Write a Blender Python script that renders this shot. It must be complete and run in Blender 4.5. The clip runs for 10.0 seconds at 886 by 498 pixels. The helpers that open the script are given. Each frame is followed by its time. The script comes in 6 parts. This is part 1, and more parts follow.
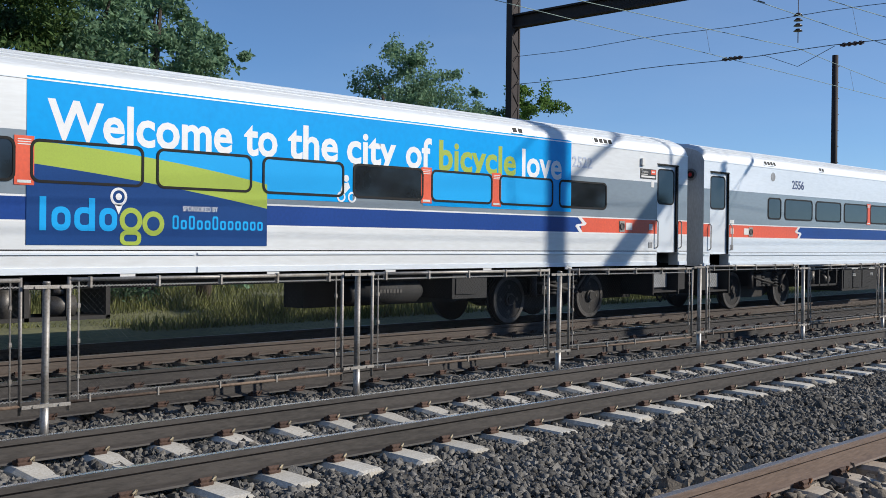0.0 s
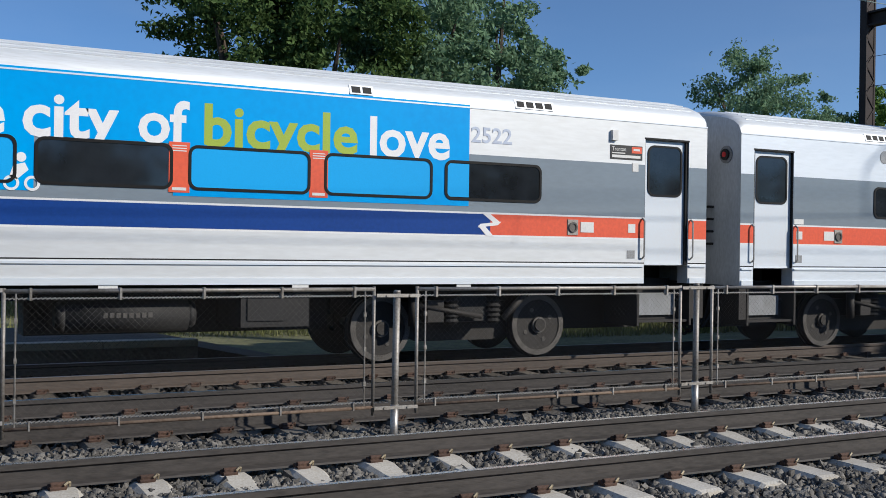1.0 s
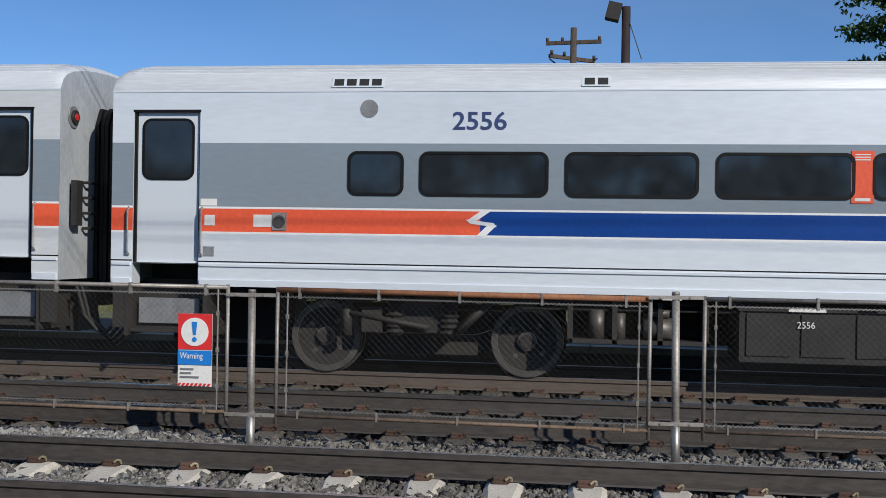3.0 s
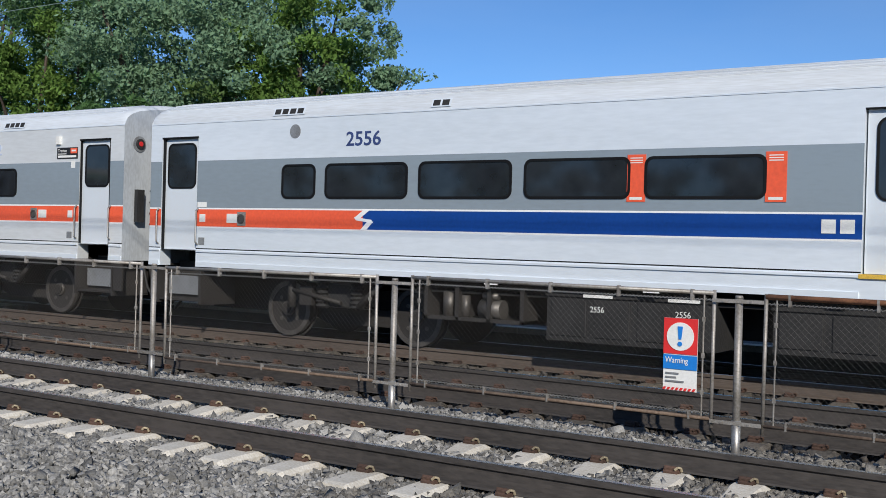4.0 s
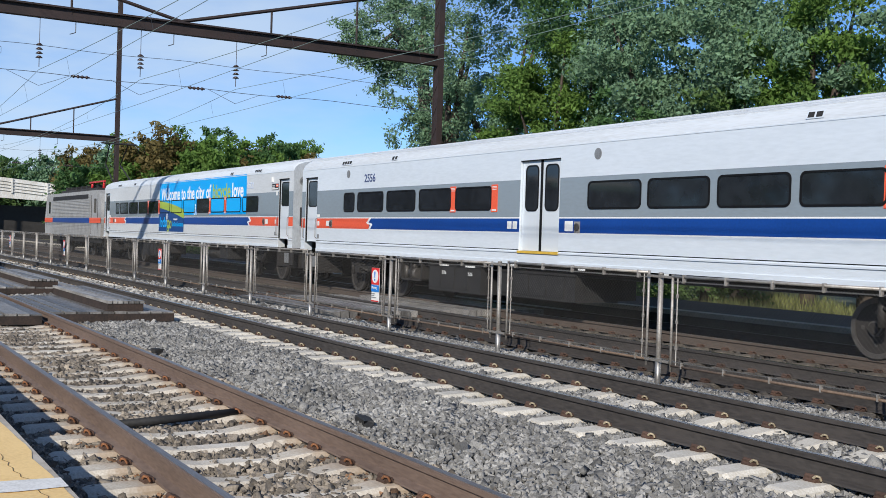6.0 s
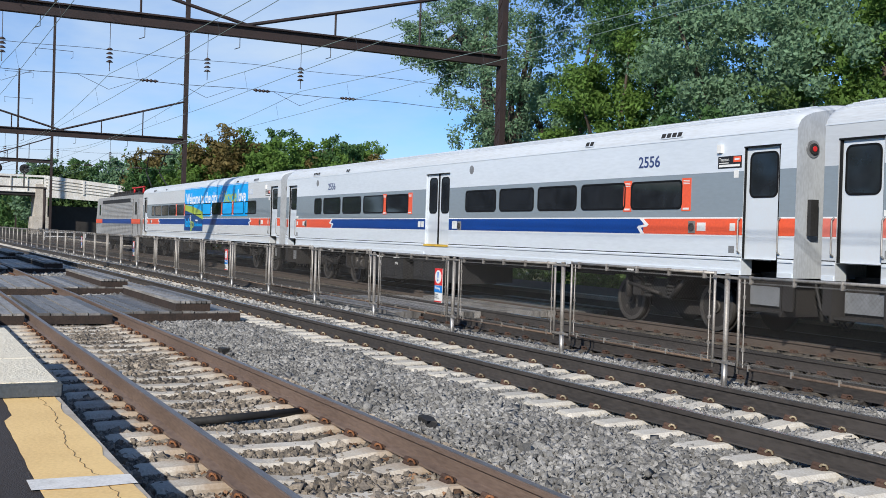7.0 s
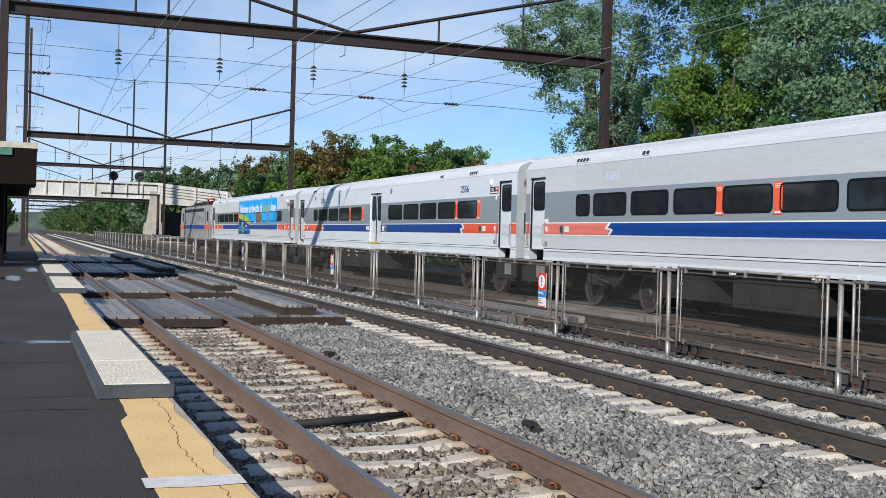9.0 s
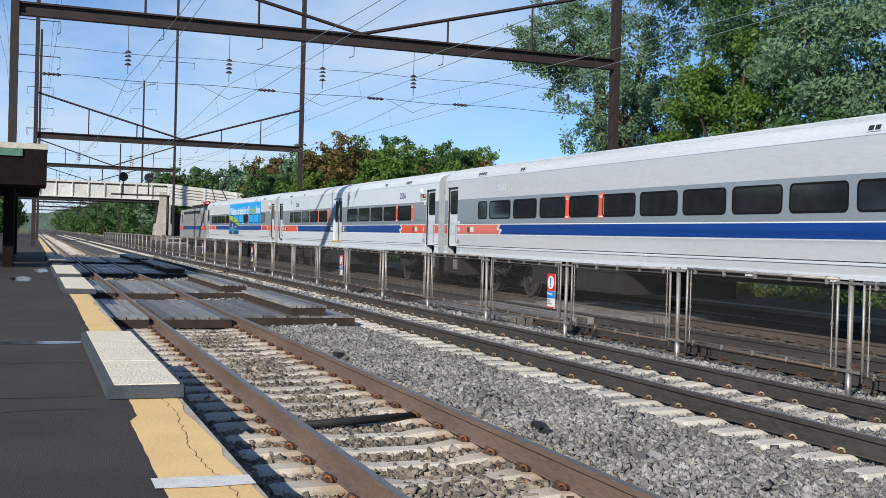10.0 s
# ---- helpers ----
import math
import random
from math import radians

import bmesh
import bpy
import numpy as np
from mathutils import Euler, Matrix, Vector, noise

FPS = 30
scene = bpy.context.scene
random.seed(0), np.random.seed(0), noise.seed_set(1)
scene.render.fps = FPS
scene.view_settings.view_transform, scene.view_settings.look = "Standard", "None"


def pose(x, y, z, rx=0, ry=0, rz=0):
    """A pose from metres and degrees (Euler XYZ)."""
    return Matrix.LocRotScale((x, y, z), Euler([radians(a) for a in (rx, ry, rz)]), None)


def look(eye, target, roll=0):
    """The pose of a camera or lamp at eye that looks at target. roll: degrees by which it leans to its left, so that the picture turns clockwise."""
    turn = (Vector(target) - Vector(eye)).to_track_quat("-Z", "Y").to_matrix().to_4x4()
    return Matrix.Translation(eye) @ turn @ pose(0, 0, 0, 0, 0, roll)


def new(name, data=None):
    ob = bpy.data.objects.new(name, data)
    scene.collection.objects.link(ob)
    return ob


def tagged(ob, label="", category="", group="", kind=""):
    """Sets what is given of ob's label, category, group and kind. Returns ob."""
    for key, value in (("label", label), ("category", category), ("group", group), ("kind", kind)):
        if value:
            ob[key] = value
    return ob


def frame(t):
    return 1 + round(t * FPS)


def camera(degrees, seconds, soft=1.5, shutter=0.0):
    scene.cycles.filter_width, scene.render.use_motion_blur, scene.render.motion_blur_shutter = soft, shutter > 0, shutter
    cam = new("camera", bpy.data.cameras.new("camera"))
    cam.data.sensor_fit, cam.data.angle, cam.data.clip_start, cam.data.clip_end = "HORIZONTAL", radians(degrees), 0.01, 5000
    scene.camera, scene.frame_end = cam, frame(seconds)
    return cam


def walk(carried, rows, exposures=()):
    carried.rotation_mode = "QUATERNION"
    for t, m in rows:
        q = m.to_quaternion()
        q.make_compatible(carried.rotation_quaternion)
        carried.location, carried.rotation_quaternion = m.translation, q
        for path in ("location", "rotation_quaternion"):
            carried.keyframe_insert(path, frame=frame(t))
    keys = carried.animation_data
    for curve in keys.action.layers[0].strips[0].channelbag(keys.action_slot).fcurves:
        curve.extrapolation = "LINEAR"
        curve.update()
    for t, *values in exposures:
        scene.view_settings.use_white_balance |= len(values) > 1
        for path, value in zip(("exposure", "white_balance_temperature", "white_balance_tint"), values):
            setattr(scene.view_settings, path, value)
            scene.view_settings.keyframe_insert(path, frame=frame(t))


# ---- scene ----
EYE = (0.0, 0.0, 1.545)


def aim(yaw, pitch, lean):
    """A camera pose at EYE: yaw turns left from +y, pitch looks up, lean turns the picture clockwise."""
    a, b = radians(yaw), radians(pitch)
    way = Vector((-math.sin(a) * math.cos(b), math.cos(a) * math.cos(b), math.sin(b)))
    return look(EYE, Vector(EYE) + way, lean)


cam = camera(44.70, 10.0, soft=0.7, shutter=0.0)
PATH = [
    (0.0, aim(-45.793, -0.407, 0.599)),
    (0.3, aim(-39.977, -0.250, 0.696)),
    (0.5, aim(-36.729, -0.130, 0.938)),
    (0.7, aim(-32.747, -0.052, 0.870)),
    (1.0, aim(-28.015, 0.026, 0.797)),
    (1.2, aim(-24.366, 0.063, 0.840)),
    (1.4, aim(-20.453, 0.080, 0.880)),
    (1.5, aim(-19.117, 0.091, 0.894)),
    (1.7, aim(-16.294, 0.109, 0.880)),
    (2.0, aim(-14.925, 0.123, 0.867)),
    (2.2, aim(-11.877, 0.103, 0.840)),
    (2.5, aim(-6.225, 0.050, 0.800)),
    (2.7, aim(-0.815, 0.017, 0.860)),
    (3.0, aim(7.850, 0.000, 0.930)),
    (3.2, aim(13.902, -0.101, 1.085)),
    (4.3, aim(40.180, -0.298, 1.640)),
    (4.5, aim(44.668, -0.286, 1.639)),
    (4.8, aim(48.483, -0.309, 1.680)),
    (5.0, aim(51.389, -0.353, 1.691)),
    (5.2, aim(53.935, -0.407, 1.700)),
    (5.5, aim(56.682, -0.495, 1.703)),
    (6.0, aim(59.753, -0.601, 1.780)),
    (7.3, aim(63.898, -0.679, 1.705)),
    (7.5, aim(64.458, -0.685, 1.700)),
    (8.0, aim(65.885, -0.684, 1.646)),
    (8.5, aim(67.595, -0.633, 1.590)),
    (9.0, aim(68.600, -0.583, 1.558)),
    (9.5, aim(68.957, -0.551, 1.590)),
    (10.0, aim(69.078, -0.551, 1.568)),
]
walk(cam, PATH, ((0.0, -0.08, 6150, 10), (1.0, -0.22, 6100, 10), (1.5, -0.28, 6200, 10), (2.0, -0.28, 6350, 10), (2.5, -0.36, 6150, 10), (3.2, -0.25, 6100, 10), (4.5, -0.07, 6050, 10), (7.5, 0.10, 6080, 10), (10.0, 0.08, 6200, 10)))

# ---- light ----
SUN_WAY = Vector((-0.89, 1.0, -0.72)).normalized()
sun = new("sun", bpy.data.lights.new("sun", "SUN"))
sun.data.energy, sun.data.angle, sun.data.color = 5.0, radians(0.6), (1.0, 0.91, 0.77)
sun.matrix_world = look((20, -40, 30), Vector((20, -40, 30)) + SUN_WAY)

world = bpy.data.worlds.new("world")
scene.world = world
world.use_nodes = True
wn, wl = world.node_tree.nodes, world.node_tree.links
wn.clear()
sky = wn.new("ShaderNodeTexSky")
sky.sky_type, sky.sun_disc = "NISHITA", False
sky.sun_elevation = math.asin(-SUN_WAY.z)
sky.sun_rotation = math.atan2(-SUN_WAY.x, -SUN_WAY.y)
sky.air_density, sky.dust_density, sky.ozone_density = 1.0, 0.1, 5.0
sky.altitude = 3500
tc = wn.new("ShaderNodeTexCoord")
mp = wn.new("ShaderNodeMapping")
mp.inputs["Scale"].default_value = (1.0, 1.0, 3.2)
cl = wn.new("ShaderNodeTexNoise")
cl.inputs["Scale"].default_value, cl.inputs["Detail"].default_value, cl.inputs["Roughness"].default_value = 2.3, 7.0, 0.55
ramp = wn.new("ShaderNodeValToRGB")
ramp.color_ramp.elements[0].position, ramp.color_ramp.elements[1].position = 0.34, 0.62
mix = wn.new("ShaderNodeMix")
mix.data_type = "RGBA"
bg = wn.new("ShaderNodeBackground")
bg.inputs["Strength"].default_value = 0.122
wo = wn.new("ShaderNodeOutputWorld")
wl.new(tc.outputs["Generated"], mp.inputs["Vector"])
wl.new(mp.outputs["Vector"], cl.inputs["Vector"])
wl.new(cl.outputs["Fac"], ramp.inputs["Fac"])
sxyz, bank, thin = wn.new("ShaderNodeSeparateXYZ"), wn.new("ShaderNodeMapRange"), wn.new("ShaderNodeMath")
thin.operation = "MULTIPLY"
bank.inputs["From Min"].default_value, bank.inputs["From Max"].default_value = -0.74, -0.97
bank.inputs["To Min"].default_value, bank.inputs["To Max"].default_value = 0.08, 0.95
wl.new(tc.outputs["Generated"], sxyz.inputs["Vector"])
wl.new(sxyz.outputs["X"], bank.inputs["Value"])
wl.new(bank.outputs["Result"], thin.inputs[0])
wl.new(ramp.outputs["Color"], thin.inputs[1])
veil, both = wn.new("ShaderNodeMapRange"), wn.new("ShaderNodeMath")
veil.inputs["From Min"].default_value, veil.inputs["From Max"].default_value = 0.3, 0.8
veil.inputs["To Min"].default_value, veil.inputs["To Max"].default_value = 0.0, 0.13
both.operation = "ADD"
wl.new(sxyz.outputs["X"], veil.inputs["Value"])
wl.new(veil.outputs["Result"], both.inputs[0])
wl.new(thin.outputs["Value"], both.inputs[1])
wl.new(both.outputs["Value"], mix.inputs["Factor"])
tint = wn.new("ShaderNodeMix")
tint.data_type, tint.blend_type = "RGBA", "MULTIPLY"
tint.inputs["Factor"].default_value = 1.0
tint.inputs[7].default_value = (0.84, 0.985, 1.03, 1)
wl.new(sky.outputs["Color"], tint.inputs[6])
wl.new(tint.outputs[2], mix.inputs[6])
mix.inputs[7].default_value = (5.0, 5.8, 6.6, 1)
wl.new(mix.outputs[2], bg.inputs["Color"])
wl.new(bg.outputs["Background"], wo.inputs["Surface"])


# ---- materials ----
def material(name, color, rough=0.6, metal=0.0, dark=None, scale=6.0, grain=60.0, bump=0.0, amount=0.5, random=0.0, island=0.0, spec=0.5, coat=0.0, stretch=(1, 1, 1), glow=0.0, through_light=0.0):
    """A surface with stains (scale), grain and relief (bump), varied by object or by piece."""
    m = bpy.data.materials.new(name)
    m.use_nodes = True
    n, l = m.node_tree.nodes, m.node_tree.links
    b = n["Principled BSDF"]
    b.inputs["Roughness"].default_value, b.inputs["Metallic"].default_value = rough, metal
    b.inputs["Specular IOR Level"].default_value, b.inputs["Coat Weight"].default_value = spec, coat
    co = n.new("ShaderNodeTexCoord")
    mpn = n.new("ShaderNodeMapping")
    mpn.inputs["Scale"].default_value = stretch
    l.new(co.outputs["Object"], mpn.inputs["Vector"])
    big, small = n.new("ShaderNodeTexNoise"), n.new("ShaderNodeTexNoise")
    big.inputs["Scale"].default_value, big.inputs["Detail"].default_value = scale, 5.0
    small.inputs["Scale"].default_value, small.inputs["Detail"].default_value = grain, 3.0
    for t in (big, small):
        l.new(mpn.outputs["Vector"], t.inputs["Vector"])
    dark = dark or tuple(c * 0.6 for c in color)
    mx = n.new("ShaderNodeMix")
    mx.data_type = "RGBA"
    mx.inputs[6].default_value, mx.inputs[7].default_value = (*dark, 1), (*color, 1)
    add = n.new("ShaderNodeMath")
    add.operation = "ADD"
    l.new(big.outputs["Fac"], add.inputs[0])
    l.new(small.outputs["Fac"], add.inputs[1])
    rg = n.new("ShaderNodeMapRange")
    rg.inputs["From Min"].default_value, rg.inputs["From Max"].default_value = 1.0 - amount * 0.6, 1.0 + amount * 0.35
    l.new(add.outputs["Value"], rg.inputs["Value"])
    l.new(rg.outputs["Result"], mx.inputs["Factor"])
    out = mx.outputs[2]
    if random or island:
        src = n.new("ShaderNodeObjectInfo").outputs["Random"] if random else n.new("ShaderNodeNewGeometry").outputs["Random Per Island"]
        hs = n.new("ShaderNodeHueSaturation")
        k = random or island
        vr = n.new("ShaderNodeMapRange")
        vr.inputs["To Min"].default_value, vr.inputs["To Max"].default_value = 1 - k, 1 + k
        l.new(src, vr.inputs["Value"])
        l.new(vr.outputs["Result"], hs.inputs["Value"])
        l.new(out, hs.inputs["Color"])
        out = hs.outputs["Color"]
    l.new(out, b.inputs["Base Color"])
    if bump:
        bp = n.new("ShaderNodeBump")
        bp.inputs["Strength"].default_value, bp.inputs["Distance"].default_value = bump, 0.02
        l.new(add.outputs["Value"], bp.inputs["Height"])
        l.new(bp.outputs["Normal"], b.inputs["Normal"])
    if glow:
        b.inputs["Emission Color"].default_value, b.inputs["Emission Strength"].default_value = (*color, 1), glow
    if through_light:
        b.inputs["Transmission Weight"].default_value = 0.0
        tr, ms = n.new("ShaderNodeBsdfTranslucent"), n.new("ShaderNodeMixShader")
        l.new(out, tr.inputs["Color"])
        ms.inputs["Fac"].default_value = through_light
        l.new(b.outputs["BSDF"], ms.inputs[1])
        l.new(tr.outputs["BSDF"], ms.inputs[2])
        l.new(ms.outputs["Shader"], n["Material Output"].inputs["Surface"])
    return m


BALLAST = material("ballast_ground", (0.12, 0.112, 0.105), 0.95, dark=(0.04, 0.037, 0.034), scale=1.2, grain=22, bump=0.9, amount=0.7)
STONE = material("ballast_stone", (0.275, 0.268, 0.255), 0.85, dark=(0.135, 0.131, 0.124), scale=0.9, grain=60, island=0.50, bump=0.35)
STONE_WARM = material("brown_ballast_stone", (0.255, 0.218, 0.175), 0.88, dark=(0.10, 0.084, 0.067), scale=0.9, grain=60, island=0.6, bump=0.35)
STONE_RUST = material("rust_stained_stone", (0.21, 0.12, 0.065), 0.9, dark=(0.085, 0.045, 0.025), scale=2.0, grain=60, island=0.6, bump=0.35)
STONE_BROWN = material("grey_brown_ballast_stone", (0.175, 0.165, 0.15), 0.88, dark=(0.07, 0.064, 0.056), scale=0.9, grain=60, island=0.55, bump=0.35)
STONE_DARK = material("dark_ballast_stone", (0.062, 0.054, 0.047), 0.9, dark=(0.028, 0.024, 0.021), scale=0.9, grain=30, island=0.5, bump=0.2)
CONCRETE = material("tie_concrete", (0.64, 0.61, 0.55), 0.85, dark=(0.46, 0.42, 0.35), scale=2.5, grain=60, bump=0.12, random=0.10)
CONCRETE_RUST = material("rust_stained_tie_concrete", (0.60, 0.56, 0.49), 0.85, dark=(0.42, 0.37, 0.30), scale=2.5, grain=60, bump=0.12, random=0.12)
TIE_DARK = material("dark_tie", (0.15, 0.13, 0.105), 0.9, dark=(0.030, 0.026, 0.022), scale=4.5, grain=40, bump=0.2, random=0.25)
RAIL = material("rail_steel_rusty", (0.185, 0.132, 0.103), 0.6, dark=(0.085, 0.058, 0.044), scale=1.3, grain=26, bump=0.10, amount=0.7, stretch=(0.35, 1, 2.5))
RAIL_DARK = material("rail_steel_dark", (0.060, 0.052, 0.047), 0.7, dark=(0.026, 0.023, 0.021), scale=1.4, grain=40, bump=0.15, stretch=(0.25, 1, 1))
RAIL_BROWN = material("rail_steel_brown", (0.098, 0.076, 0.061), 0.75, dark=(0.052, 0.040, 0.033), scale=1.1, grain=30, bump=0.12, stretch=(0.25, 1, 2))
RAIL_TOP = material("rail_running_face", (0.60, 0.585, 0.56), 0.25, 1.0, dark=(0.24, 0.23, 0.22), scale=2, grain=30, stretch=(0.1, 4, 1))
RAIL_TOP_DULL = material("rail_dull_face", (0.27, 0.25, 0.24), 0.42, 0.6, dark=(0.17, 0.15, 0.14), scale=2, grain=30, stretch=(0.1, 4, 1))
CLIP = material("rusty_clip", (0.085, 0.048, 0.033), 0.85, dark=(0.04, 0.022, 0.016), scale=9, grain=50, bump=0.3, random=0.3)
CLIP_TIP = material("clip_spring", (0.36, 0.30, 0.20), 0.6, 0.2, scale=9, random=0.3)
CLIP_RUST = material("clip_spring_rusted", (0.25, 0.105, 0.04), 0.8, dark=(0.12, 0.05, 0.025), scale=12, random=0.3)
GALV = material("galvanised_steel", (0.40, 0.39, 0.37), 0.45, 0.75, dark=(0.24, 0.22, 0.20), scale=8, grain=70, random=0.15)
GALV_OLD = material("weathered_galvanised", (0.38, 0.36, 0.335), 0.55, 0.5, dark=(0.21, 0.185, 0.155), scale=5, grain=50, random=0.25)
RAIL_OLD = material("rusted_bottom_rail", (0.20, 0.145, 0.105), 0.75, 0.2, dark=(0.10, 0.065, 0.045), scale=5, grain=40)
RUSTY = material("rusted_pipe", (0.30, 0.13, 0.06), 0.8, dark=(0.14, 0.06, 0.03), scale=7, grain=50)
WIRE = material("fence_wire", (0.085, 0.08, 0.074), 0.7, 0.2)
MAST = material("mast_paint_brown", (0.034, 0.020, 0.018), 0.75, dark=(0.014, 0.010, 0.010), scale=1.5, grain=25, bump=0.1)
CABLE = material("catenary_wire", (0.075, 0.08, 0.085), 0.6, 0.3)
CABLE_GREEN = material("copper_wire_green", (0.24, 0.32, 0.29), 0.6, 0.2, dark=(0.14, 0.19, 0.17))
PORCELAIN = material("insulator_brown", (0.05, 0.03, 0.025), 0.3)
ASPHALT = material("asphalt", (0.066, 0.053, 0.046), 0.75, dark=(0.016, 0.0135, 0.0125), scale=0.7, grain=110, bump=0.6, amount=0.8, spec=0.5)
YELLOW = material("platform_yellow_paint", (0.88, 0.62, 0.27), 0.75, dark=(0.76, 0.52, 0.22), scale=2, grain=40, bump=0.12)
FAR_WALL = material("dark_concrete", (0.17, 0.15, 0.13), 0.9, dark=(0.09, 0.078, 0.068), scale=1.2, grain=30, bump=0.2)
KERB = material("worn_kerb", (0.62, 0.56, 0.46), 0.85, dark=(0.42, 0.37, 0.30), scale=1.5, grain=30, bump=0.15, random=0.15)
CRACK = material("crack_in_paint", (0.20, 0.13, 0.06), 0.9, dark=(0.08, 0.05, 0.03), scale=9)
WHITE_MARK = material("white_mark_paint", (0.80, 0.79, 0.76), 0.7, dark=(0.60, 0.59, 0.56), scale=9, grain=60)
TACTILE = material("tactile_plate", (0.86, 0.80, 0.65), 0.8, dark=(0.70, 0.63, 0.49), scale=4, grain=38, bump=0.7, amount=0.8)
BLOCK_GREY = material("grey_painted_board", (0.07, 0.083, 0.098), 0.7, dark=(0.045, 0.054, 0.063), scale=4, grain=40, bump=0.15)
TIMBER = material("crossing_timber", (0.30, 0.285, 0.265), 0.42, dark=(0.055, 0.048, 0.043), scale=1.6, grain=35, bump=0.35, amount=0.7, random=0.5, stretch=(1, 6, 1))
TIMBER_EDGE = material("rusty_timber_edge", (0.045, 0.029, 0.022), 0.85, dark=(0.016, 0.012, 0.010), scale=4, grain=30)
GRASS = material("grass_blade", (0.21, 0.215, 0.07), 0.8, dark=(0.09, 0.105, 0.035), scale=0.8, grain=8, island=0.45, through_light=0.25)
EARTH = material("dry_earth_and_weeds", (0.19, 0.185, 0.085), 0.95, dark=(0.07, 0.08, 0.035), scale=0.35, grain=6, bump=0.5)
BARK = material("bark", (0.10, 0.075, 0.055), 0.9, dark=(0.04, 0.03, 0.024), scale=5, grain=20, bump=0.5, stretch=(3, 3, 0.6))


def leaf_material(name, color, dark):
    return material(name, color, 0.55, dark=dark, scale=0.35, grain=1.5, amount=0.8, island=0.35, through_light=0.42, spec=0.1)


def rust_seats(m):
    """Rust that has run from the rail seats over the tie."""
    n, l = m.node_tree.nodes, m.node_tree.links
    b = n["Principled BSDF"]
    src = b.inputs["Base Color"].links[0].from_socket
    co, sep, ns = n.new("ShaderNodeTexCoord"), n.new("ShaderNodeSeparateXYZ"), n.new("ShaderNodeTexNoise")
    ns.inputs["Scale"].default_value, ns.inputs["Detail"].default_value = 7.0, 4.0
    l.new(co.outputs["Object"], sep.inputs["Vector"])
    l.new(co.outputs["Object"], ns.inputs["Vector"])
    steps, last = [("ABSOLUTE", None), ("SUBTRACT", 0.7525), ("ABSOLUTE", None)], sep.outputs["Y"]
    for op, v in steps:
        q = n.new("ShaderNodeMath")
        q.operation = op
        if v is not None:
            q.inputs[1].default_value = v
        l.new(last, q.inputs[0])
        last = q.outputs["Value"]
    q = n.new("ShaderNodeMath")
    q.operation = "MULTIPLY_ADD"
    q.inputs[1].default_value, q.inputs[2].default_value = -0.45, 0.0
    l.new(ns.outputs["Fac"], q.inputs[0])
    s = n.new("ShaderNodeMath")
    s.operation = "ADD"
    l.new(last, s.inputs[0])
    l.new(q.outputs["Value"], s.inputs[1])
    r = n.new("ShaderNodeMapRange")
    r.inputs["From Min"].default_value, r.inputs["From Max"].default_value = 0.09, -0.12
    r.inputs["To Max"].default_value = 0.55
    l.new(s.outputs["Value"], r.inputs["Value"])
    mx = n.new("ShaderNodeMix")
    mx.data_type = "RGBA"
    mx.inputs[7].default_value = (0.30, 0.19, 0.10, 1)
    l.new(r.outputs["Result"], mx.inputs["Factor"])
    l.new(src, mx.inputs[6])
    l.new(mx.outputs[2], b.inputs["Base Color"])


rust_seats(CONCRETE_RUST)
LEAF = [leaf_material("leaf_green", (0.115, 0.215, 0.075), (0.060, 0.120, 0.045)),
        leaf_material("leaf_grey_green", (0.225, 0.345, 0.205), (0.120, 0.20, 0.115)),
        leaf_material("leaf_dark_green", (0.12, 0.19, 0.06), (0.062, 0.105, 0.038)),
        leaf_material("leaf_yellow_green", (0.165, 0.27, 0.06), (0.078, 0.145, 0.036)),
        leaf_material("leaf_autumn", (0.22, 0.17, 0.065), (0.11, 0.10, 0.04))]

SILVER = material("brushed_stainless", (0.77, 0.82, 0.87), 0.40, 0.25, dark=(0.66, 0.71, 0.755), scale=0.9, grain=14, stretch=(0.3, 1, 1.6), amount=0.8)
ROOFMAT = material("roof_stainless", (0.75, 0.785, 0.815), 0.45, 0.25, dark=(0.62, 0.64, 0.65), scale=1.1, grain=20, stretch=(0.2, 1, 3))
CAR_GREY = material("grey_window_band", (0.235, 0.28, 0.318), 0.24, dark=(0.215, 0.252, 0.285), scale=0.8, grain=20, stretch=(0.3, 1, 1), spec=0.9)
CAR_RED = material("orange_red_stripe", (0.80, 0.115, 0.045), 0.4, dark=(0.66, 0.09, 0.04), scale=0.8, grain=20)
CAR_BLUE = material("navy_blue_stripe", (0.010, 0.056, 0.27), 0.35, dark=(0.008, 0.046, 0.22), scale=0.8, grain=20, spec=0.3)
END_GREY = material("grey_end_steel", (0.53, 0.56, 0.59), 0.55, 0.2, dark=(0.41, 0.43, 0.45), scale=2.5, grain=30, stretch=(1, 1, .4))
LINE_WHITE = material("white_pinstripe", (0.80, 0.80, 0.80), 0.45, dark=(0.70, 0.70, 0.70))
WRAP_CYAN = material("cyan_vinyl", (0.002, 0.37, 0.86), 0.35, dark=(0.002, 0.33, 0.80), scale=0.7, grain=12, spec=0.25)
WRAP_NAVY = material("dark_blue_vinyl", (0.010, 0.058, 0.22), 0.35, dark=(0.008, 0.048, 0.19), scale=0.7, spec=0.25)
WRAP_LIME = material("lime_vinyl", (0.38, 0.50, 0.05), 0.4, dark=(0.33, 0.43, 0.045), scale=0.7)
WRAP_WHITE = material("white_vinyl", (0.86, 0.86, 0.86), 0.4, dark=(0.78, 0.78, 0.78))
WRAP_SKY = material("light_blue_vinyl", (0.015, 0.40, 0.86), 0.4, dark=(0.012, 0.36, 0.80), scale=0.7, spec=0.25)
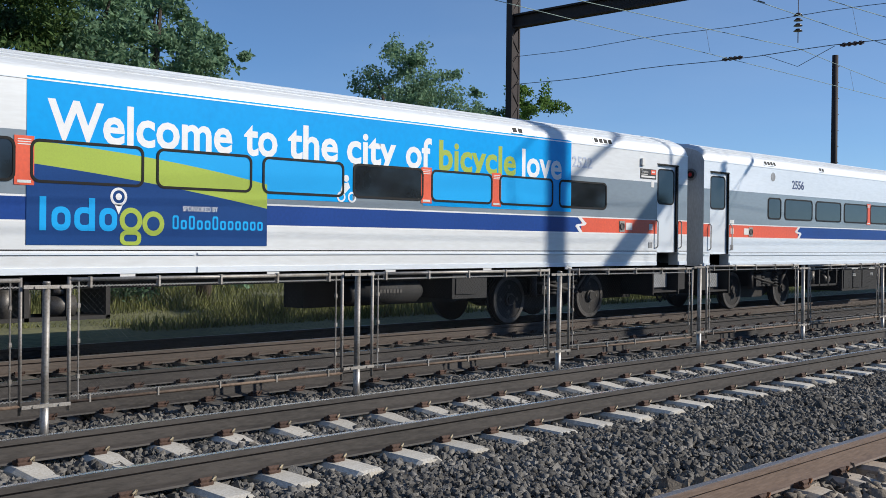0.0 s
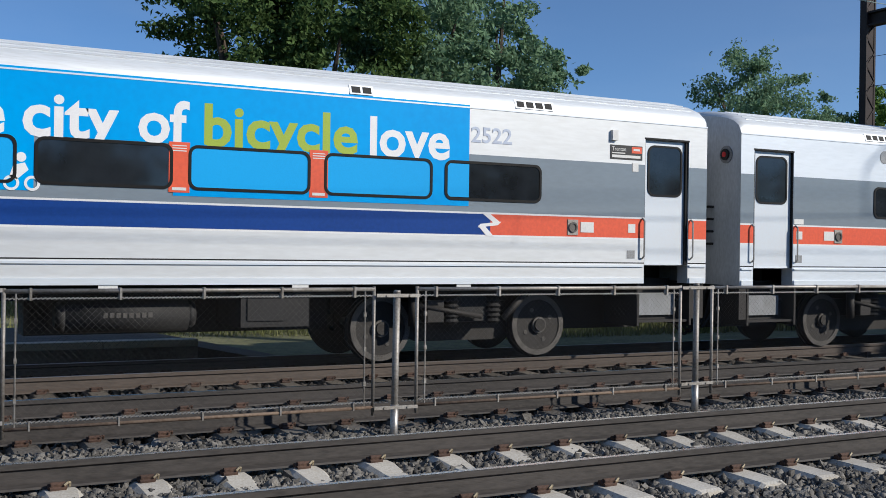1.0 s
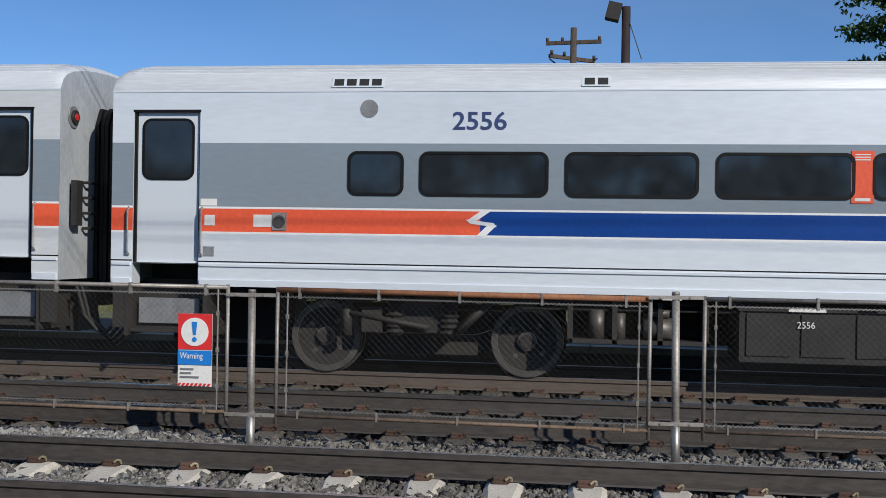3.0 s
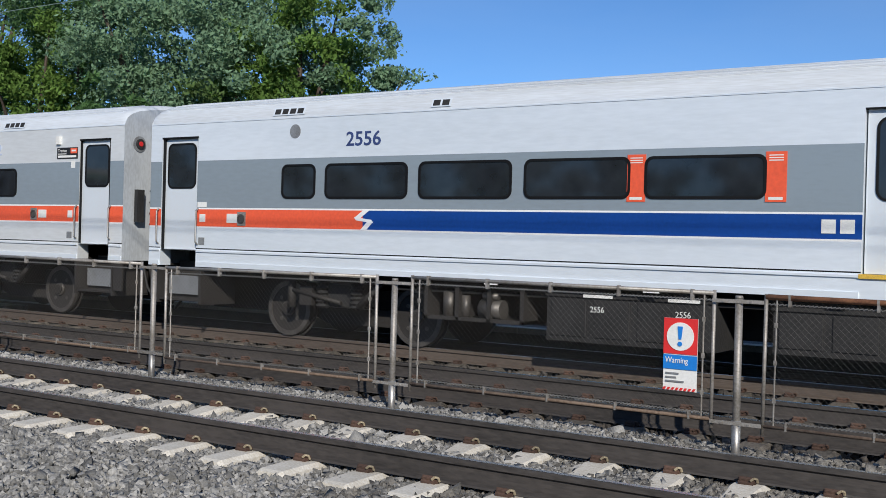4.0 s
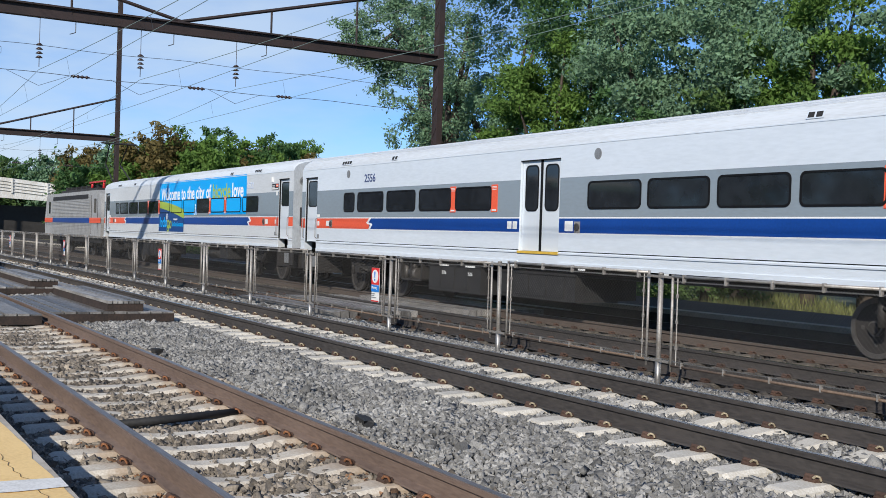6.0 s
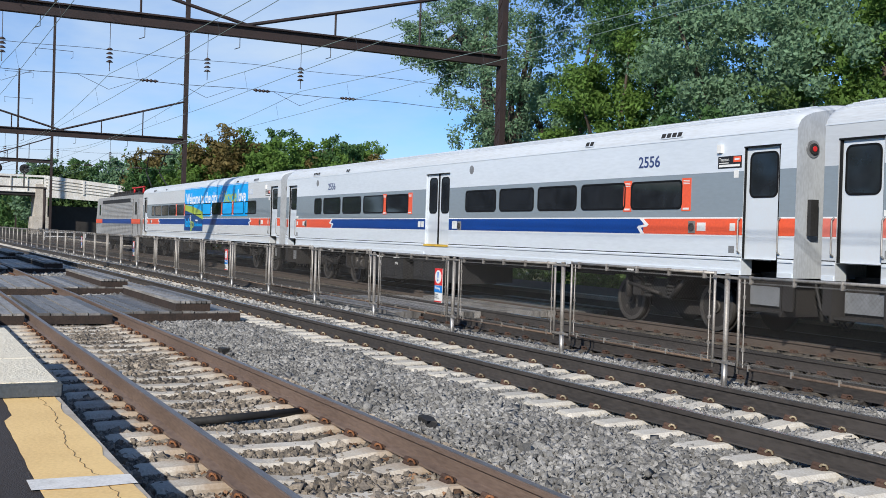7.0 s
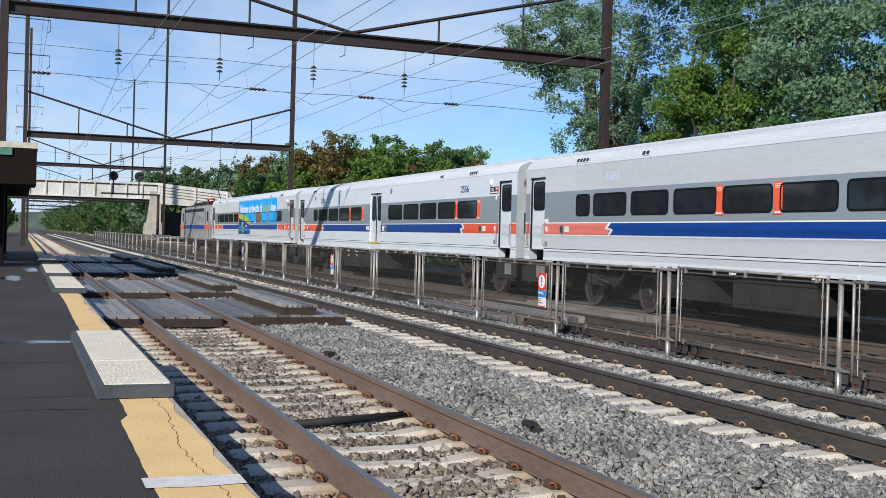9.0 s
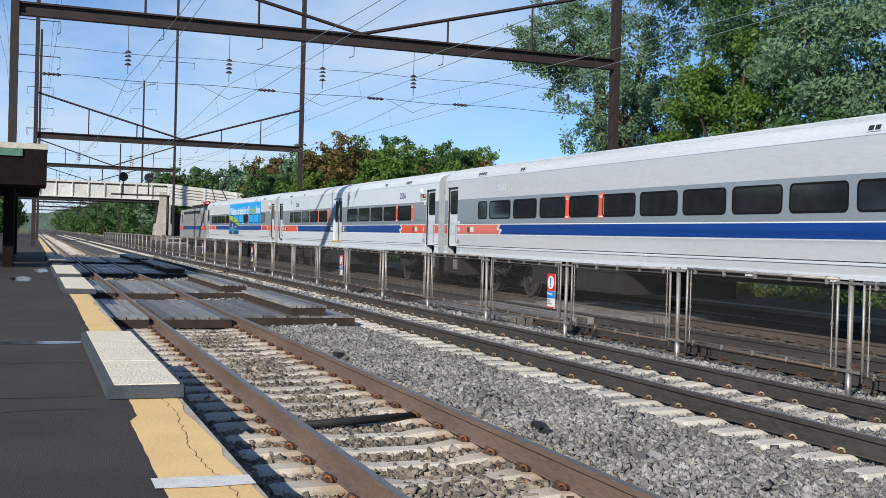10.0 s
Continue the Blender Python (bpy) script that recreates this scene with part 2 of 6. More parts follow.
GLASS = material("dark_tinted_glass", (0.022, 0.026, 0.032), 0.06, dark=(0.012, 0.014, 0.017), scale=0.9, grain=4, spec=0.6)
GASKET = material("black_rubber", (0.006, 0.006, 0.0065), 0.6, spec=0.25)
DOOR_WHITE = material("door_panel", (0.68, 0.73, 0.775), 0.4, 0.2, dark=(0.68, 0.71, 0.74), scale=1.2, grain=25)
UNDER = material("underframe_black", (0.022, 0.021, 0.021), 0.75, dark=(0.010, 0.010, 0.010), scale=3, grain=25, bump=0.2)
UNDER_GREY = material("brake_dust_steel", (0.034, 0.031, 0.029), 0.7, 0.2, dark=(0.024, 0.021, 0.019), scale=3, grain=25, bump=0.2)
WHEEL = material("wheel_steel", (0.13, 0.12, 0.11), 0.5, 0.5, dark=(0.06, 0.055, 0.05), scale=5)
STEP_GREY = material("step_steel", (0.30, 0.31, 0.32), 0.55, 0.4, dark=(0.19, 0.19, 0.19), scale=5)
YELLOW_EDGE = material("yellow_sill", (0.70, 0.45, 0.06), 0.6)
NUMBER_PALE = material("faded_number_blue", (0.50, 0.56, 0.68), 0.5, dark=(0.42, 0.48, 0.60))
NUMBER_BLUE = material("number_blue", (0.04, 0.065, 0.19), 0.5)
CAR_PINK = material("faded_red_stripe", (0.72, 0.20, 0.15), 0.5, dark=(0.62, 0.16, 0.12), scale=0.8, grain=20)
SILVER_WARM = material("weathered_stainless", (0.715, 0.735, 0.745), 0.45, 0.25, dark=(0.60, 0.61, 0.61), scale=0.9, grain=14, stretch=(0.3, 1, 1.6), amount=0.8)
SILVER_DULL = material("dull_stainless", (0.63, 0.655, 0.675), 0.48, 0.25, dark=(0.53, 0.55, 0.565), scale=0.9, grain=14, stretch=(0.3, 1, 1.6), amount=0.8)
BLACK = material("black_paint", (0.015, 0.015, 0.017), 0.5)
LABEL = material("label_white", (0.74, 0.74, 0.72), 0.6, dark=(0.64, 0.64, 0.62))
SIGN_RED = material("sign_red", (0.65, 0.03, 0.03), 0.45, dark=(0.56, 0.026, 0.026))
SIGN_BLUE = material("sign_blue", (0.02, 0.20, 0.62), 0.45, dark=(0.018, 0.17, 0.54))
BRIDGE = material("bridge_white_steel", (0.68, 0.67, 0.64), 0.7, dark=(0.50, 0.47, 0.42), scale=0.6, grain=8, stretch=(1, 1, 0.4))
BRIDGE_CONC = material("bridge_concrete", (0.52, 0.48, 0.42), 0.85, dark=(0.32, 0.28, 0.23), scale=0.5, grain=8)
HAZE = material("far_woods", (0.10, 0.14, 0.11), 0.9, dark=(0.05, 0.075, 0.06), scale=0.05, grain=0.3, bump=0.5)
SHELTER_GREEN = material("shelter_green", (0.10, 0.23, 0.16), 0.6)
# brown taken almost to black: the shelter's shade is put into the colour
SHELTER_SHADED = material("shelter_brown_shaded", (0.016, 0.011, 0.010), 0.8, spec=0.08)
PALE = material("pale_fascia", (0.62, 0.57, 0.48), 0.7)
LOCO = material("loco_stainless", (0.50, 0.49, 0.47), 0.5, 0.4, dark=(0.34, 0.32, 0.30), scale=2, grain=20)


# ---- mesh helpers ----
def box(bm, x0, x1, y0, y1, z0, z1, mi=0):
    v = [bm.verts.new(c) for c in ((x0, y0, z0), (x1, y0, z0), (x1, y1, z0), (x0, y1, z0), (x0, y0, z1), (x1, y0, z1), (x1, y1, z1), (x0, y1, z1))]
    for q in ((3, 2, 1, 0), (4, 5, 6, 7), (0, 1, 5, 4), (1, 2, 6, 5), (2, 3, 7, 6), (3, 0, 4, 7)):
        bm.faces.new([v[i] for i in q]).material_index = mi


def rod(bm, a, b, r, n=8, r2=None, mi=0, caps=True):
    a, b = Vector(a), Vector(b)
    d = (b - a).normalized()
    s = d.orthogonal().normalized()
    t = d.cross(s)
    r2 = r if r2 is None else r2
    ra = [bm.verts.new(a + (s * math.cos(k * math.tau / n) + t * math.sin(k * math.tau / n)) * r) for k in range(n)]
    rb = [bm.verts.new(b + (s * math.cos(k * math.tau / n) + t * math.sin(k * math.tau / n)) * r2) for k in range(n)]
    for k in range(n):
        f = bm.faces.new((ra[k], ra[(k + 1) % n], rb[(k + 1) % n], rb[k]))
        f.material_index, f.smooth = mi, n > 6
    if caps:
        bm.faces.new(ra[::-1]).material_index = mi
        bm.faces.new(rb).material_index = mi


def prism(bm, outline, y0, y1, mi=0):
    """An outline in x and z, given counter-clockwise as seen from -y, made solid from y0 (front) to y1."""
    a = [bm.verts.new((x, y0, z)) for x, z in outline]
    b = [bm.verts.new((x, y1, z)) for x, z in outline]
    bm.faces.new(a).material_index = mi
    bm.faces.new(b[::-1]).material_index = mi
    n = len(a)
    for k in range(n):
        bm.faces.new((a[k], b[k], b[(k + 1) % n], a[(k + 1) % n])).material_index = mi


def extrude_x(bm, outline, x0, x1, mi=0, smooth=False, caps=True):
    """An outline in y and z swept along x."""
    a = [bm.verts.new((x0, y, z)) for y, z in outline]
    b = [bm.verts.new((x1, y, z)) for y, z in outline]
    n = len(a)
    for k in range(n):
        f = bm.faces.new((a[k], b[k], b[(k + 1) % n], a[(k + 1) % n]))
        f.material_index, f.smooth = mi, smooth
    if caps:
        bm.faces.new(a).material_index = mi
        bm.faces.new(b[::-1]).material_index = mi


def rounded(x0, x1, z0, z1, r, n=5):
    pts = []
    for cx, cz, a0 in ((x1 - r, z0 + r, -90), (x1 - r, z1 - r, 0), (x0 + r, z1 - r, 90), (x0 + r, z0 + r, 180)):
        for k in range(n + 1):
            a = radians(a0 + 90 * k / n)
            pts.append((cx + r * math.cos(a), cz + r * math.sin(a)))
    return pts


def disc_outline(cx, cz, r, n=24):
    return [(cx + r * math.cos(k * math.tau / n), cz + r * math.sin(k * math.tau / n)) for k in range(n)]


def ring(bm, outer, inner, y0, y1, mi=0):
    n = len(outer)
    ao, ai = [bm.verts.new((x, y0, z)) for x, z in outer], [bm.verts.new((x, y0, z)) for x, z in inner]
    bo, bi = [bm.verts.new((x, y1, z)) for x, z in outer], [bm.verts.new((x, y1, z)) for x, z in inner]
    for k in range(n):
        j = (k + 1) % n
        for q in ((ao[k], ao[j], ai[j], ai[k]), (bo[k], bi[k], bi[j], bo[j]), (ao[k], bo[k], bo[j], ao[j]), (ai[k], ai[j], bi[j], bi[k])):
            bm.faces.new(q).material_index = mi


def mesh_of(bm, mats, name="mesh", smooth=False):
    bmesh.ops.recalc_face_normals(bm, faces=bm.faces[:])
    me = bpy.data.meshes.new(name)
    bm.to_mesh(me)
    bm.free()
    for m in mats if isinstance(mats, (list, tuple)) else (mats,):
        me.materials.append(m)
    return me


def part(name, bm, mats, parent=None, label="", m=None):
    """Links a bmesh, or a mesh that is shared, as one object under its thing."""
    ob = new(name, bm if isinstance(bm, bpy.types.Mesh) else mesh_of(bm, mats, name))
    if m is not None:
        ob.matrix_basis = m
    if parent is not None:
        ob.parent = parent
    return tagged(ob, label)


def fast_mesh(name, verts, faces, mat):
    """A mesh from arrays of vertices (n, 3) and equal-sided faces (m, k)."""
    me = bpy.data.meshes.new(name)
    k = faces.shape[1]
    me.vertices.add(len(verts))
    me.vertices.foreach_set("co", verts.astype(np.float32).ravel())
    me.loops.add(faces.size)
    me.loops.foreach_set("vertex_index", faces.astype(np.int32).ravel())
    me.polygons.add(len(faces))
    me.polygons.foreach_set("loop_start", np.arange(0, faces.size, k, dtype=np.int32))
    me.materials.append(mat)
    me.polygons.foreach_set("use_smooth", np.zeros(len(faces), dtype=bool))
    me.update(calc_edges=True)
    return me


def words(name, text, size, mat, parent, m, depth=0.003, width=None, bold=0.0, label=""):
    """Writing as a thin mesh; width: the length of the line in metres."""
    cu = bpy.data.curves.new(name, "FONT")
    cu.body, cu.size, cu.extrude, cu.offset, cu.resolution_u = text, size, depth, bold, 3
    tmp = bpy.data.objects.new(name, cu)
    scene.collection.objects.link(tmp)
    bpy.context.view_layer.update()
    me = bpy.data.meshes.new_from_object(tmp.evaluated_get(bpy.context.evaluated_depsgraph_get()))
    bpy.data.objects.remove(tmp)
    me.materials.clear()
    me.materials.append(mat)
    if width:
        xs = [v.co.x for v in me.vertices]
        k, x0 = width / (max(xs) - min(xs)), min(xs)
        for v in me.vertices:
            v.co.x = (v.co.x - x0) * k
    return part(name, me, None, parent, label, m)


def thing(name, label, category, group="", kind="", at=(0, 0, 0)):
    ob = new(name)
    ob.location = at
    ob.empty_display_size = 0.3
    return tagged(ob, label, category, group, kind)


# ---- ground, tracks ----
rng = np.random.default_rng(7)
PLAT_Y, PLAT_Z = 1.16, 0.20
T1, T2, T3, T4 = 2.86, 7.325, 10.93, 14.35
T4_Z = -0.05


def ground_sheet():
    xs = np.concatenate([[-3000, -900, -400], np.arange(-200, 101, 4.0), [300, 900, 3000]])
    ys = np.array([-3000, -300, -60, -20, -6, -1, 1.0, 1.5, 1.9, 9.3, 12, 16.2, 17.5, 22, 30, 45, 80, 200, 800, 3000])
    zs = {1.0: -0.13, 1.5: -0.29, 16.2: -0.30, 17.5: -0.45, 22: -0.45, 30: -0.4}
    v = np.array([(x, y, zs.get(y, (-0.228 if x < -72 and 1.0 <= y < 16 else -0.315) if y <= 16.2 else -0.4)) for y in ys for x in xs])
    nx = len(xs)
    f = np.array([(j * nx + i, j * nx + i + 1, (j + 1) * nx + i + 1, (j + 1) * nx + i) for j in range(len(ys) - 1) for i in range(nx - 1)])
    me = fast_mesh("ground", v, f, BALLAST)
    me.materials.append(EARTH)
    mid = v[f].mean(axis=1)
    me.polygons.foreach_set("material_index", ((mid[:, 1] > 16.2) | (mid[:, 1] < -3)).astype(np.int32))
    return tagged(new("ground", me), "grey ballast bed with weedy earth beyond the tracks", "ground", kind="structure")


ground_sheet()


def stones(name, area, count, size, mat, label, z, seed):
    """Broken stones: skewed little blocks strewn over an area."""
    r = np.random.default_rng(seed)
    x0, x1, y0, y1 = area
    base = np.array([(-1, -1, -1), (1, -1, -.9), (1, 1, -1), (-1, 1, -.8), (-.7, -.8, .9), (.8, -.6, 1), (.6, .8, .7), (-.8, .6, 1)]) * 0.5
    v = base[None] + r.normal(0, 0.11, (count, 8, 3))
    s = size * np.exp(r.normal(0, 0.32, (count, 1, 1))) * np.array([1.2, 0.98, 0.82])
    v = v * s
    q = r.normal(size=(count, 4))
    q /= np.linalg.norm(q, axis=1)[:, None]
    w, x, y, zz = q.T
    rot = np.stack([1 - 2 * (y * y + zz * zz), 2 * (x * y - zz * w), 2 * (x * zz + y * w), 2 * (x * y + zz * w), 1 - 2 * (x * x + zz * zz), 2 * (y * zz - x * w),
                    2 * (x * zz - y * w), 2 * (y * zz + x * w), 1 - 2 * (x * x + y * y)], 1).reshape(-1, 3, 3)
    v = np.einsum("nij,nkj->nki", rot, v)
    px, py = r.uniform(x0, x1, count), r.uniform(y0, y1, count)
    pz = z(px, py) + r.uniform(-0.3, 0.35, count) * size
    v += np.stack([px, py, pz], 1)[:, None]
    f = np.array([(3, 2, 1, 0), (4, 5, 6, 7), (0, 1, 5, 4), (1, 2, 6, 5), (2, 3, 7, 6), (3, 0, 4, 7)])
    faces = (f[None] + 8 * np.arange(count)[:, None, None]).reshape(-1, 4)
    me = fast_mesh(name, v.reshape(-1, 3), faces, mat)
    me.polygons.foreach_set("use_smooth", np.repeat(r.uniform(size=count) < 0.55, 6))
    return tagged(new(name, me), label, "ballast", kind="stuff")


def bed(x, y):
    """Height of the ballast: cribs between the sleepers, a shoulder between the tracks, low by the platform."""
    z = np.full_like(x, -0.245)
    z -= 0.002 * (abs(y - 2.86) < 0.72)
    z += 0.035 * np.exp(-((y - 5.15) / 0.62) ** 2) + 0.16 * np.clip((1.58 - y) / 0.40, 0, 1) + 0.02 * (y > 8.75)
    return z + 0.010 * np.sin(x * 1.7 + y * 2.3)


def rail_profile():
    return [(-0.075, -0.18), (0.075, -0.18), (0.07, -0.165), (0.012, -0.145), (0.010, -0.055), (0.036, -0.04), (0.036, -0.004), (0.026, -0.0005), (-0.026, -0.0005), (-0.036, -0.004), (-0.036, -0.04), (-0.010, -0.055), (-0.012, -0.145), (-0.07, -0.165)]


def sleeper_mesh(mat):
    """A concrete tie with raised rail seats and a waist."""
    bm = bmesh.new()
    secs = [(-1.28, .12, .0), (-1.24, .13, .012), (-0.95, .13, .02), (-0.55, .13, .02), (-0.30, .108, -.014), (.30, .108, -.014), (.55, .13, .02), (.95, .13, .02), (1.24, .13, .012), (1.28, .12, .0)]
    rows = []
    for y, w, h in secs:
        rows.append([bm.verts.new(c) for c in ((-w - .02, y, -.40), (-w - .012, y, -.235 + h), (-w + .025, y, -.205 + h), (w - .025, y, -.205 + h), (w + .012, y, -.235 + h), (w + .02, y, -.40))])
    for a, b in zip(rows, rows[1:]):
        for k in range(5):
            bm.faces.new((a[k], b[k], b[k + 1], a[k + 1]))
    bm.faces.new(rows[0])
    bm.faces.new(rows[-1][::-1])
    return mesh_of(bm, mat, "sleeper")


def clip_mesh(tip):
    """Fastening at one rail seat: an insulator block and a bent spring on either side of the rail foot."""
    bm = bmesh.new()
    for s in (-1, 1):
        rod(bm, (-.085, s * .10, -.170), (.045, s * .10, -.162), .030, 6, .026)
        rod(bm, (-.075, s * .135, -.178), (.035, s * .128, -.172), .022, 6, .02)
        rod(bm, (-.05, s * .115, -.152), (.03, s * .115, -.148), .014, 5)
        rod(bm, (-.07, s * .125, -.150), (.03, s * .125, -.146), .024, 6, .020)
        pts = [(.020, s * .152, -.150), (.044, s * .150, -.130), (.062, s * .128, -.136), (.062, s * .112, -.165)]
        for p, q in zip(pts, pts[1:]):
            rod(bm, p, q, .0095, 5, mi=1)
    return mesh_of(bm, [CLIP, tip], "rail_clip")


SLEEPER, SLEEPER_RUST = sleeper_mesh(CONCRETE), sleeper_mesh(CONCRETE_RUST)
SLEEPER_DARK = sleeper_mesh(TIE_DARK)
CLIPS, CLIPS_RUST, CLIPS_DARK = clip_mesh(CLIP_TIP), clip_mesh(CLIP_RUST), clip_mesh(CLIP)


def rails(track, y, z, x0, x1, mat, top):
    for s in (-1, 1):
        bm = bmesh.new()
        extrude_x(bm, rail_profile(), x0, x1)
        rail = part("rail", bm, [mat], track, m=pose(0, y + s * 0.7525, z))
        bm = bmesh.new()
        box(bm, x0, x1, -.027, .027, -.002, .0025)
        part("running_face", bm, [top], rail, "worn steel running face")


def track_thing(name, y, z, x0, x1, near, label, mat, pitch=0.61, clip_near=None, top=None, tie=SLEEPER, clip=CLIPS):
    top = top or RAIL_TOP_DULL
    tr = thing(name, label, "track", kind="structure")
    rails(tr, y, z, -900, 300, mat, top)
    n0, n1 = math.ceil(x0 / pitch), math.floor(x1 / pitch)
    far_bm_v, far_bm_f, off = [], [], 0
    sv = np.array([v.co for v in SLEEPER.vertices])
    sf = [tuple(p.vertices) for p in SLEEPER.polygons]
    for k in range(n0, n1 + 1):
        x = k * pitch + 0.013 * math.sin(k * 2.1)
        if near[0] <= x <= near[1]:
            part("sleeper", tie, None, tr, m=pose(x, y, z, 0, 0, 0.4 * math.sin(k * 1.3)))
        else:
            far_bm_v.append(sv + (x, y, z))
            far_bm_f += [tuple(i + off for i in f) for f in sf]
            off += len(sv)
        if clip_near and clip_near[0] <= x <= clip_near[1]:
            for s in (-1, 1):
                part("rail_clip", clip, None, tr, m=pose(x, y + s * 0.7525, z))
    if far_bm_v:
        me = bpy.data.meshes.new("distant_sleepers")
        me.from_pydata(np.concatenate(far_bm_v).tolist(), [], far_bm_f)
        me.materials.append(tie.materials[0])
        tagged(part("distant_sleepers", me, None, tr), kind="stuff")
    return tr


# ---- train ----
HALF, WIDE, SPACING = 12.64, 1.55, 25.98
START_X = 34.2558


def run(t):
    """Where the middle of the second car is along the track after t seconds: it slows from 9.7 to 6.4 m/s."""
    return START_X - 9.643051 * t + 0.13438564 * t ** 2 + 0.0066124495 * t ** 3 - 0.00044963386 * t ** 4


ROOF_ARC = [(-1.55, 3.50), (-1.54, 3.578), (-1.50, 3.667), (-1.41, 3.752), (-1.23, 3.838), (-0.95, 3.905), (-0.6, 3.955), (-0.2, 3.98)]
FULL_ARC = ROOF_ARC + [(-a, b) for a, b in ROOF_ARC[::-1]]
DOME_ARC = [(a * .99, 3.5 + (b - 3.5) * .80) for a, b in FULL_ARC]
SPINNING = []


def chevron(parent, x, z0, z1, y, flip=1):
    """The white bent arrow where the red stripe meets the blue one."""
    h = z1 - z0
    strokes = ([(.02, 1.0), (.14, 1.0), (-.05, .58), (-.17, .58)], [(-.17, .64), (.16, .52), (.20, .36), (-.12, .48)], [(.09, .44), (.20, .44), (.06, 0.0), (-.05, 0.0)])
    for k, o in enumerate(strokes):
        bm = bmesh.new()
        prism(bm, [(x + flip * u, z0 + v * h) for u, v in o], y - .004 - .0006 * k, y - .0005)
        part("stripe_arrow", bm, [LINE_WHITE], parent, "white bent arrow mark")


def pane_window(parent, x0, x1, z0, z1, wrapped=None):
    bm = bmesh.new()
    ring(bm, rounded(x0 - .035, x1 + .035, z0 - .035, z1 + .035, .11), rounded(x0, x1, z0, z1, .085), -WIDE - .014, -WIDE + .01)
    win = part("window", bm, [GASKET], parent)
    bm = bmesh.new()
    prism(bm, rounded(x0 - .005, x1 + .005, z0 - .005, z1 + .005, .088), -WIDE - .006, -WIDE + .004)
    part("pane", bm, [wrapped or GLASS], win, "pane covered with blue vinyl" if wrapped else "dark tinted pane")
    return win


def end_door(parent, x0, x1, hinge):
    z0, z1 = 1.37, 3.26
    y = -WIDE + .06
    bm = bmesh.new()
    prism(bm, [(x0, z0), (x1, z0), (x1, z1 - .05), (x1 - .06, z1), (x0 + .06, z1), (x0, z1 - .05)], y, y + .05)
    door = part("door", bm, [DOOR_WHITE], parent, "plain pale end door")
    a, b = x0 + .12, x1 - .12
    bm = bmesh.new()
    ring(bm, rounded(a - .03, b + .03, 2.40, 3.17, .12), rounded(a, b, 2.43, 3.14, .09), y - .012, y + .01)
    w = part("door_window", bm, [GASKET], door)
    bm = bmesh.new()
    prism(bm, rounded(a - .004, b + .004, 2.426, 3.144, .09), y - .005, y + .005)
    part("pane", bm, [GLASS], w)
    for s in (0, 1):
        bm = bmesh.new()
        xx = (x0 - .045, x1 + .045)[s]
        pts = [(xx, -WIDE - .01, 1.46), (xx, -WIDE - .06, 1.50), (xx, -WIDE - .06, 2.02), (xx, -WIDE - .01, 2.06)]
        for p, q in zip(pts, pts[1:]):
            rod(bm, p, q, .014, 6)
        part("grab_rail", bm, [GALV], parent, "bent steel grab rail")
    # jamb on the far side of the opening
    bm = bmesh.new()
    jx = x1 if hinge > 0 else x0
    box(bm, jx - .045, jx + .035, -WIDE + .02, -WIDE + .058, z0, z1)
    jo = x0 if hinge > 0 else x1
    box(bm, jo - .012, jo + .012, -WIDE + .01, -WIDE + .055, z0, z1)
    box(bm, x0 - .01, x1 + .01, -WIDE - .002, -WIDE + .06, z1 - .016, z1 + .012)
    part("door_seal", bm, [GASKET], parent)


def step_well(parent, x0, x1):
    bm = bmesh.new()
    box(bm, x0 - .02, x1 + .02, -0.75, -.70, .45, 1.36)
    box(bm, x0 - .05, x0 - .01, -WIDE + .02, -.7, .45, 1.12)
    box(bm, x1 + .01, x1 + .05, -WIDE + .02, -.7, .45, 1.12)
    well = part("step_well", bm, [UNDER_GREY], parent)
    for xa in (x0 - .06, x1 + .02):
        bm = bmesh.new()
        prism(bm, [(xa, .48), (xa + .04, .48), (xa + .04, 1.12), (xa, 1.12)], -WIDE + .03, -.72)
        part("side_plate", bm, [UNDER_GREY], well)
    bm = bmesh.new()
    box(bm, x0 + .05, x1 - .12, -1.32, -1.29, .60, .92)
    part("riser_plate", bm, [STEP_GREY], well, "grey steel plate under the door")
    bm = bmesh.new()
    e0, e1 = (-HALF + .02, x0 - .02) if x0 < 0 else (x1 + .02, HALF - .02)
    box(bm, e0, e1, -WIDE + .03, -WIDE + .07, .55, 1.09)
    part("corner_plate", bm, [UNDER_GREY], well, "dark steel plate under the corner post")
    for k, (z, ya) in enumerate(((.50, -1.50), (.82, -1.28), (1.12, -1.06))):
        bm = bmesh.new()
        box(bm, x0, x1, ya, ya + .27, z, z + .035)
        box(bm, x0, x1, ya + .24, ya + .27, z + .035, z + .30)
        part("step", bm, [UNDER_GREY], well)
    return well


def wheelset(parent, x):
    bm = bmesh.new()
    for s in (-1, 1):
        y = s * .75
        for r0, r1, ya, yb in ((.455, .455, y - s * .05, y + s * .07), (.485, .485, y - s * .08, y - s * .05)):
            rod(bm, (0, ya, 0), (0, yb, 0), r0, 28, r1)
        ring(bm, disc_outline(0, 0, .452, 28), disc_outline(0, 0, .375, 28), y + s * .068, y + s * .085, 1)
        rod(bm, (0, y + s * .06, 0), (0, y + s * .12, 0), .12, 14, mi=1)
        for k in range(4):
            a = k * math.tau / 4
            rod(bm, (.24 * math.cos(a), y + s * .065, .24 * math.sin(a)), (.24 * math.cos(a), y + s * .078, .24 * math.sin(a)), .035, 8, mi=1)
    rod(bm, (0, -.75, 0), (0, .75, 0), .085, 12)
    w = part("wheelset", bm, [UNDER_GREY, WHEEL], parent, "", pose(x, 0, .455))
    SPINNING.append((w, x))


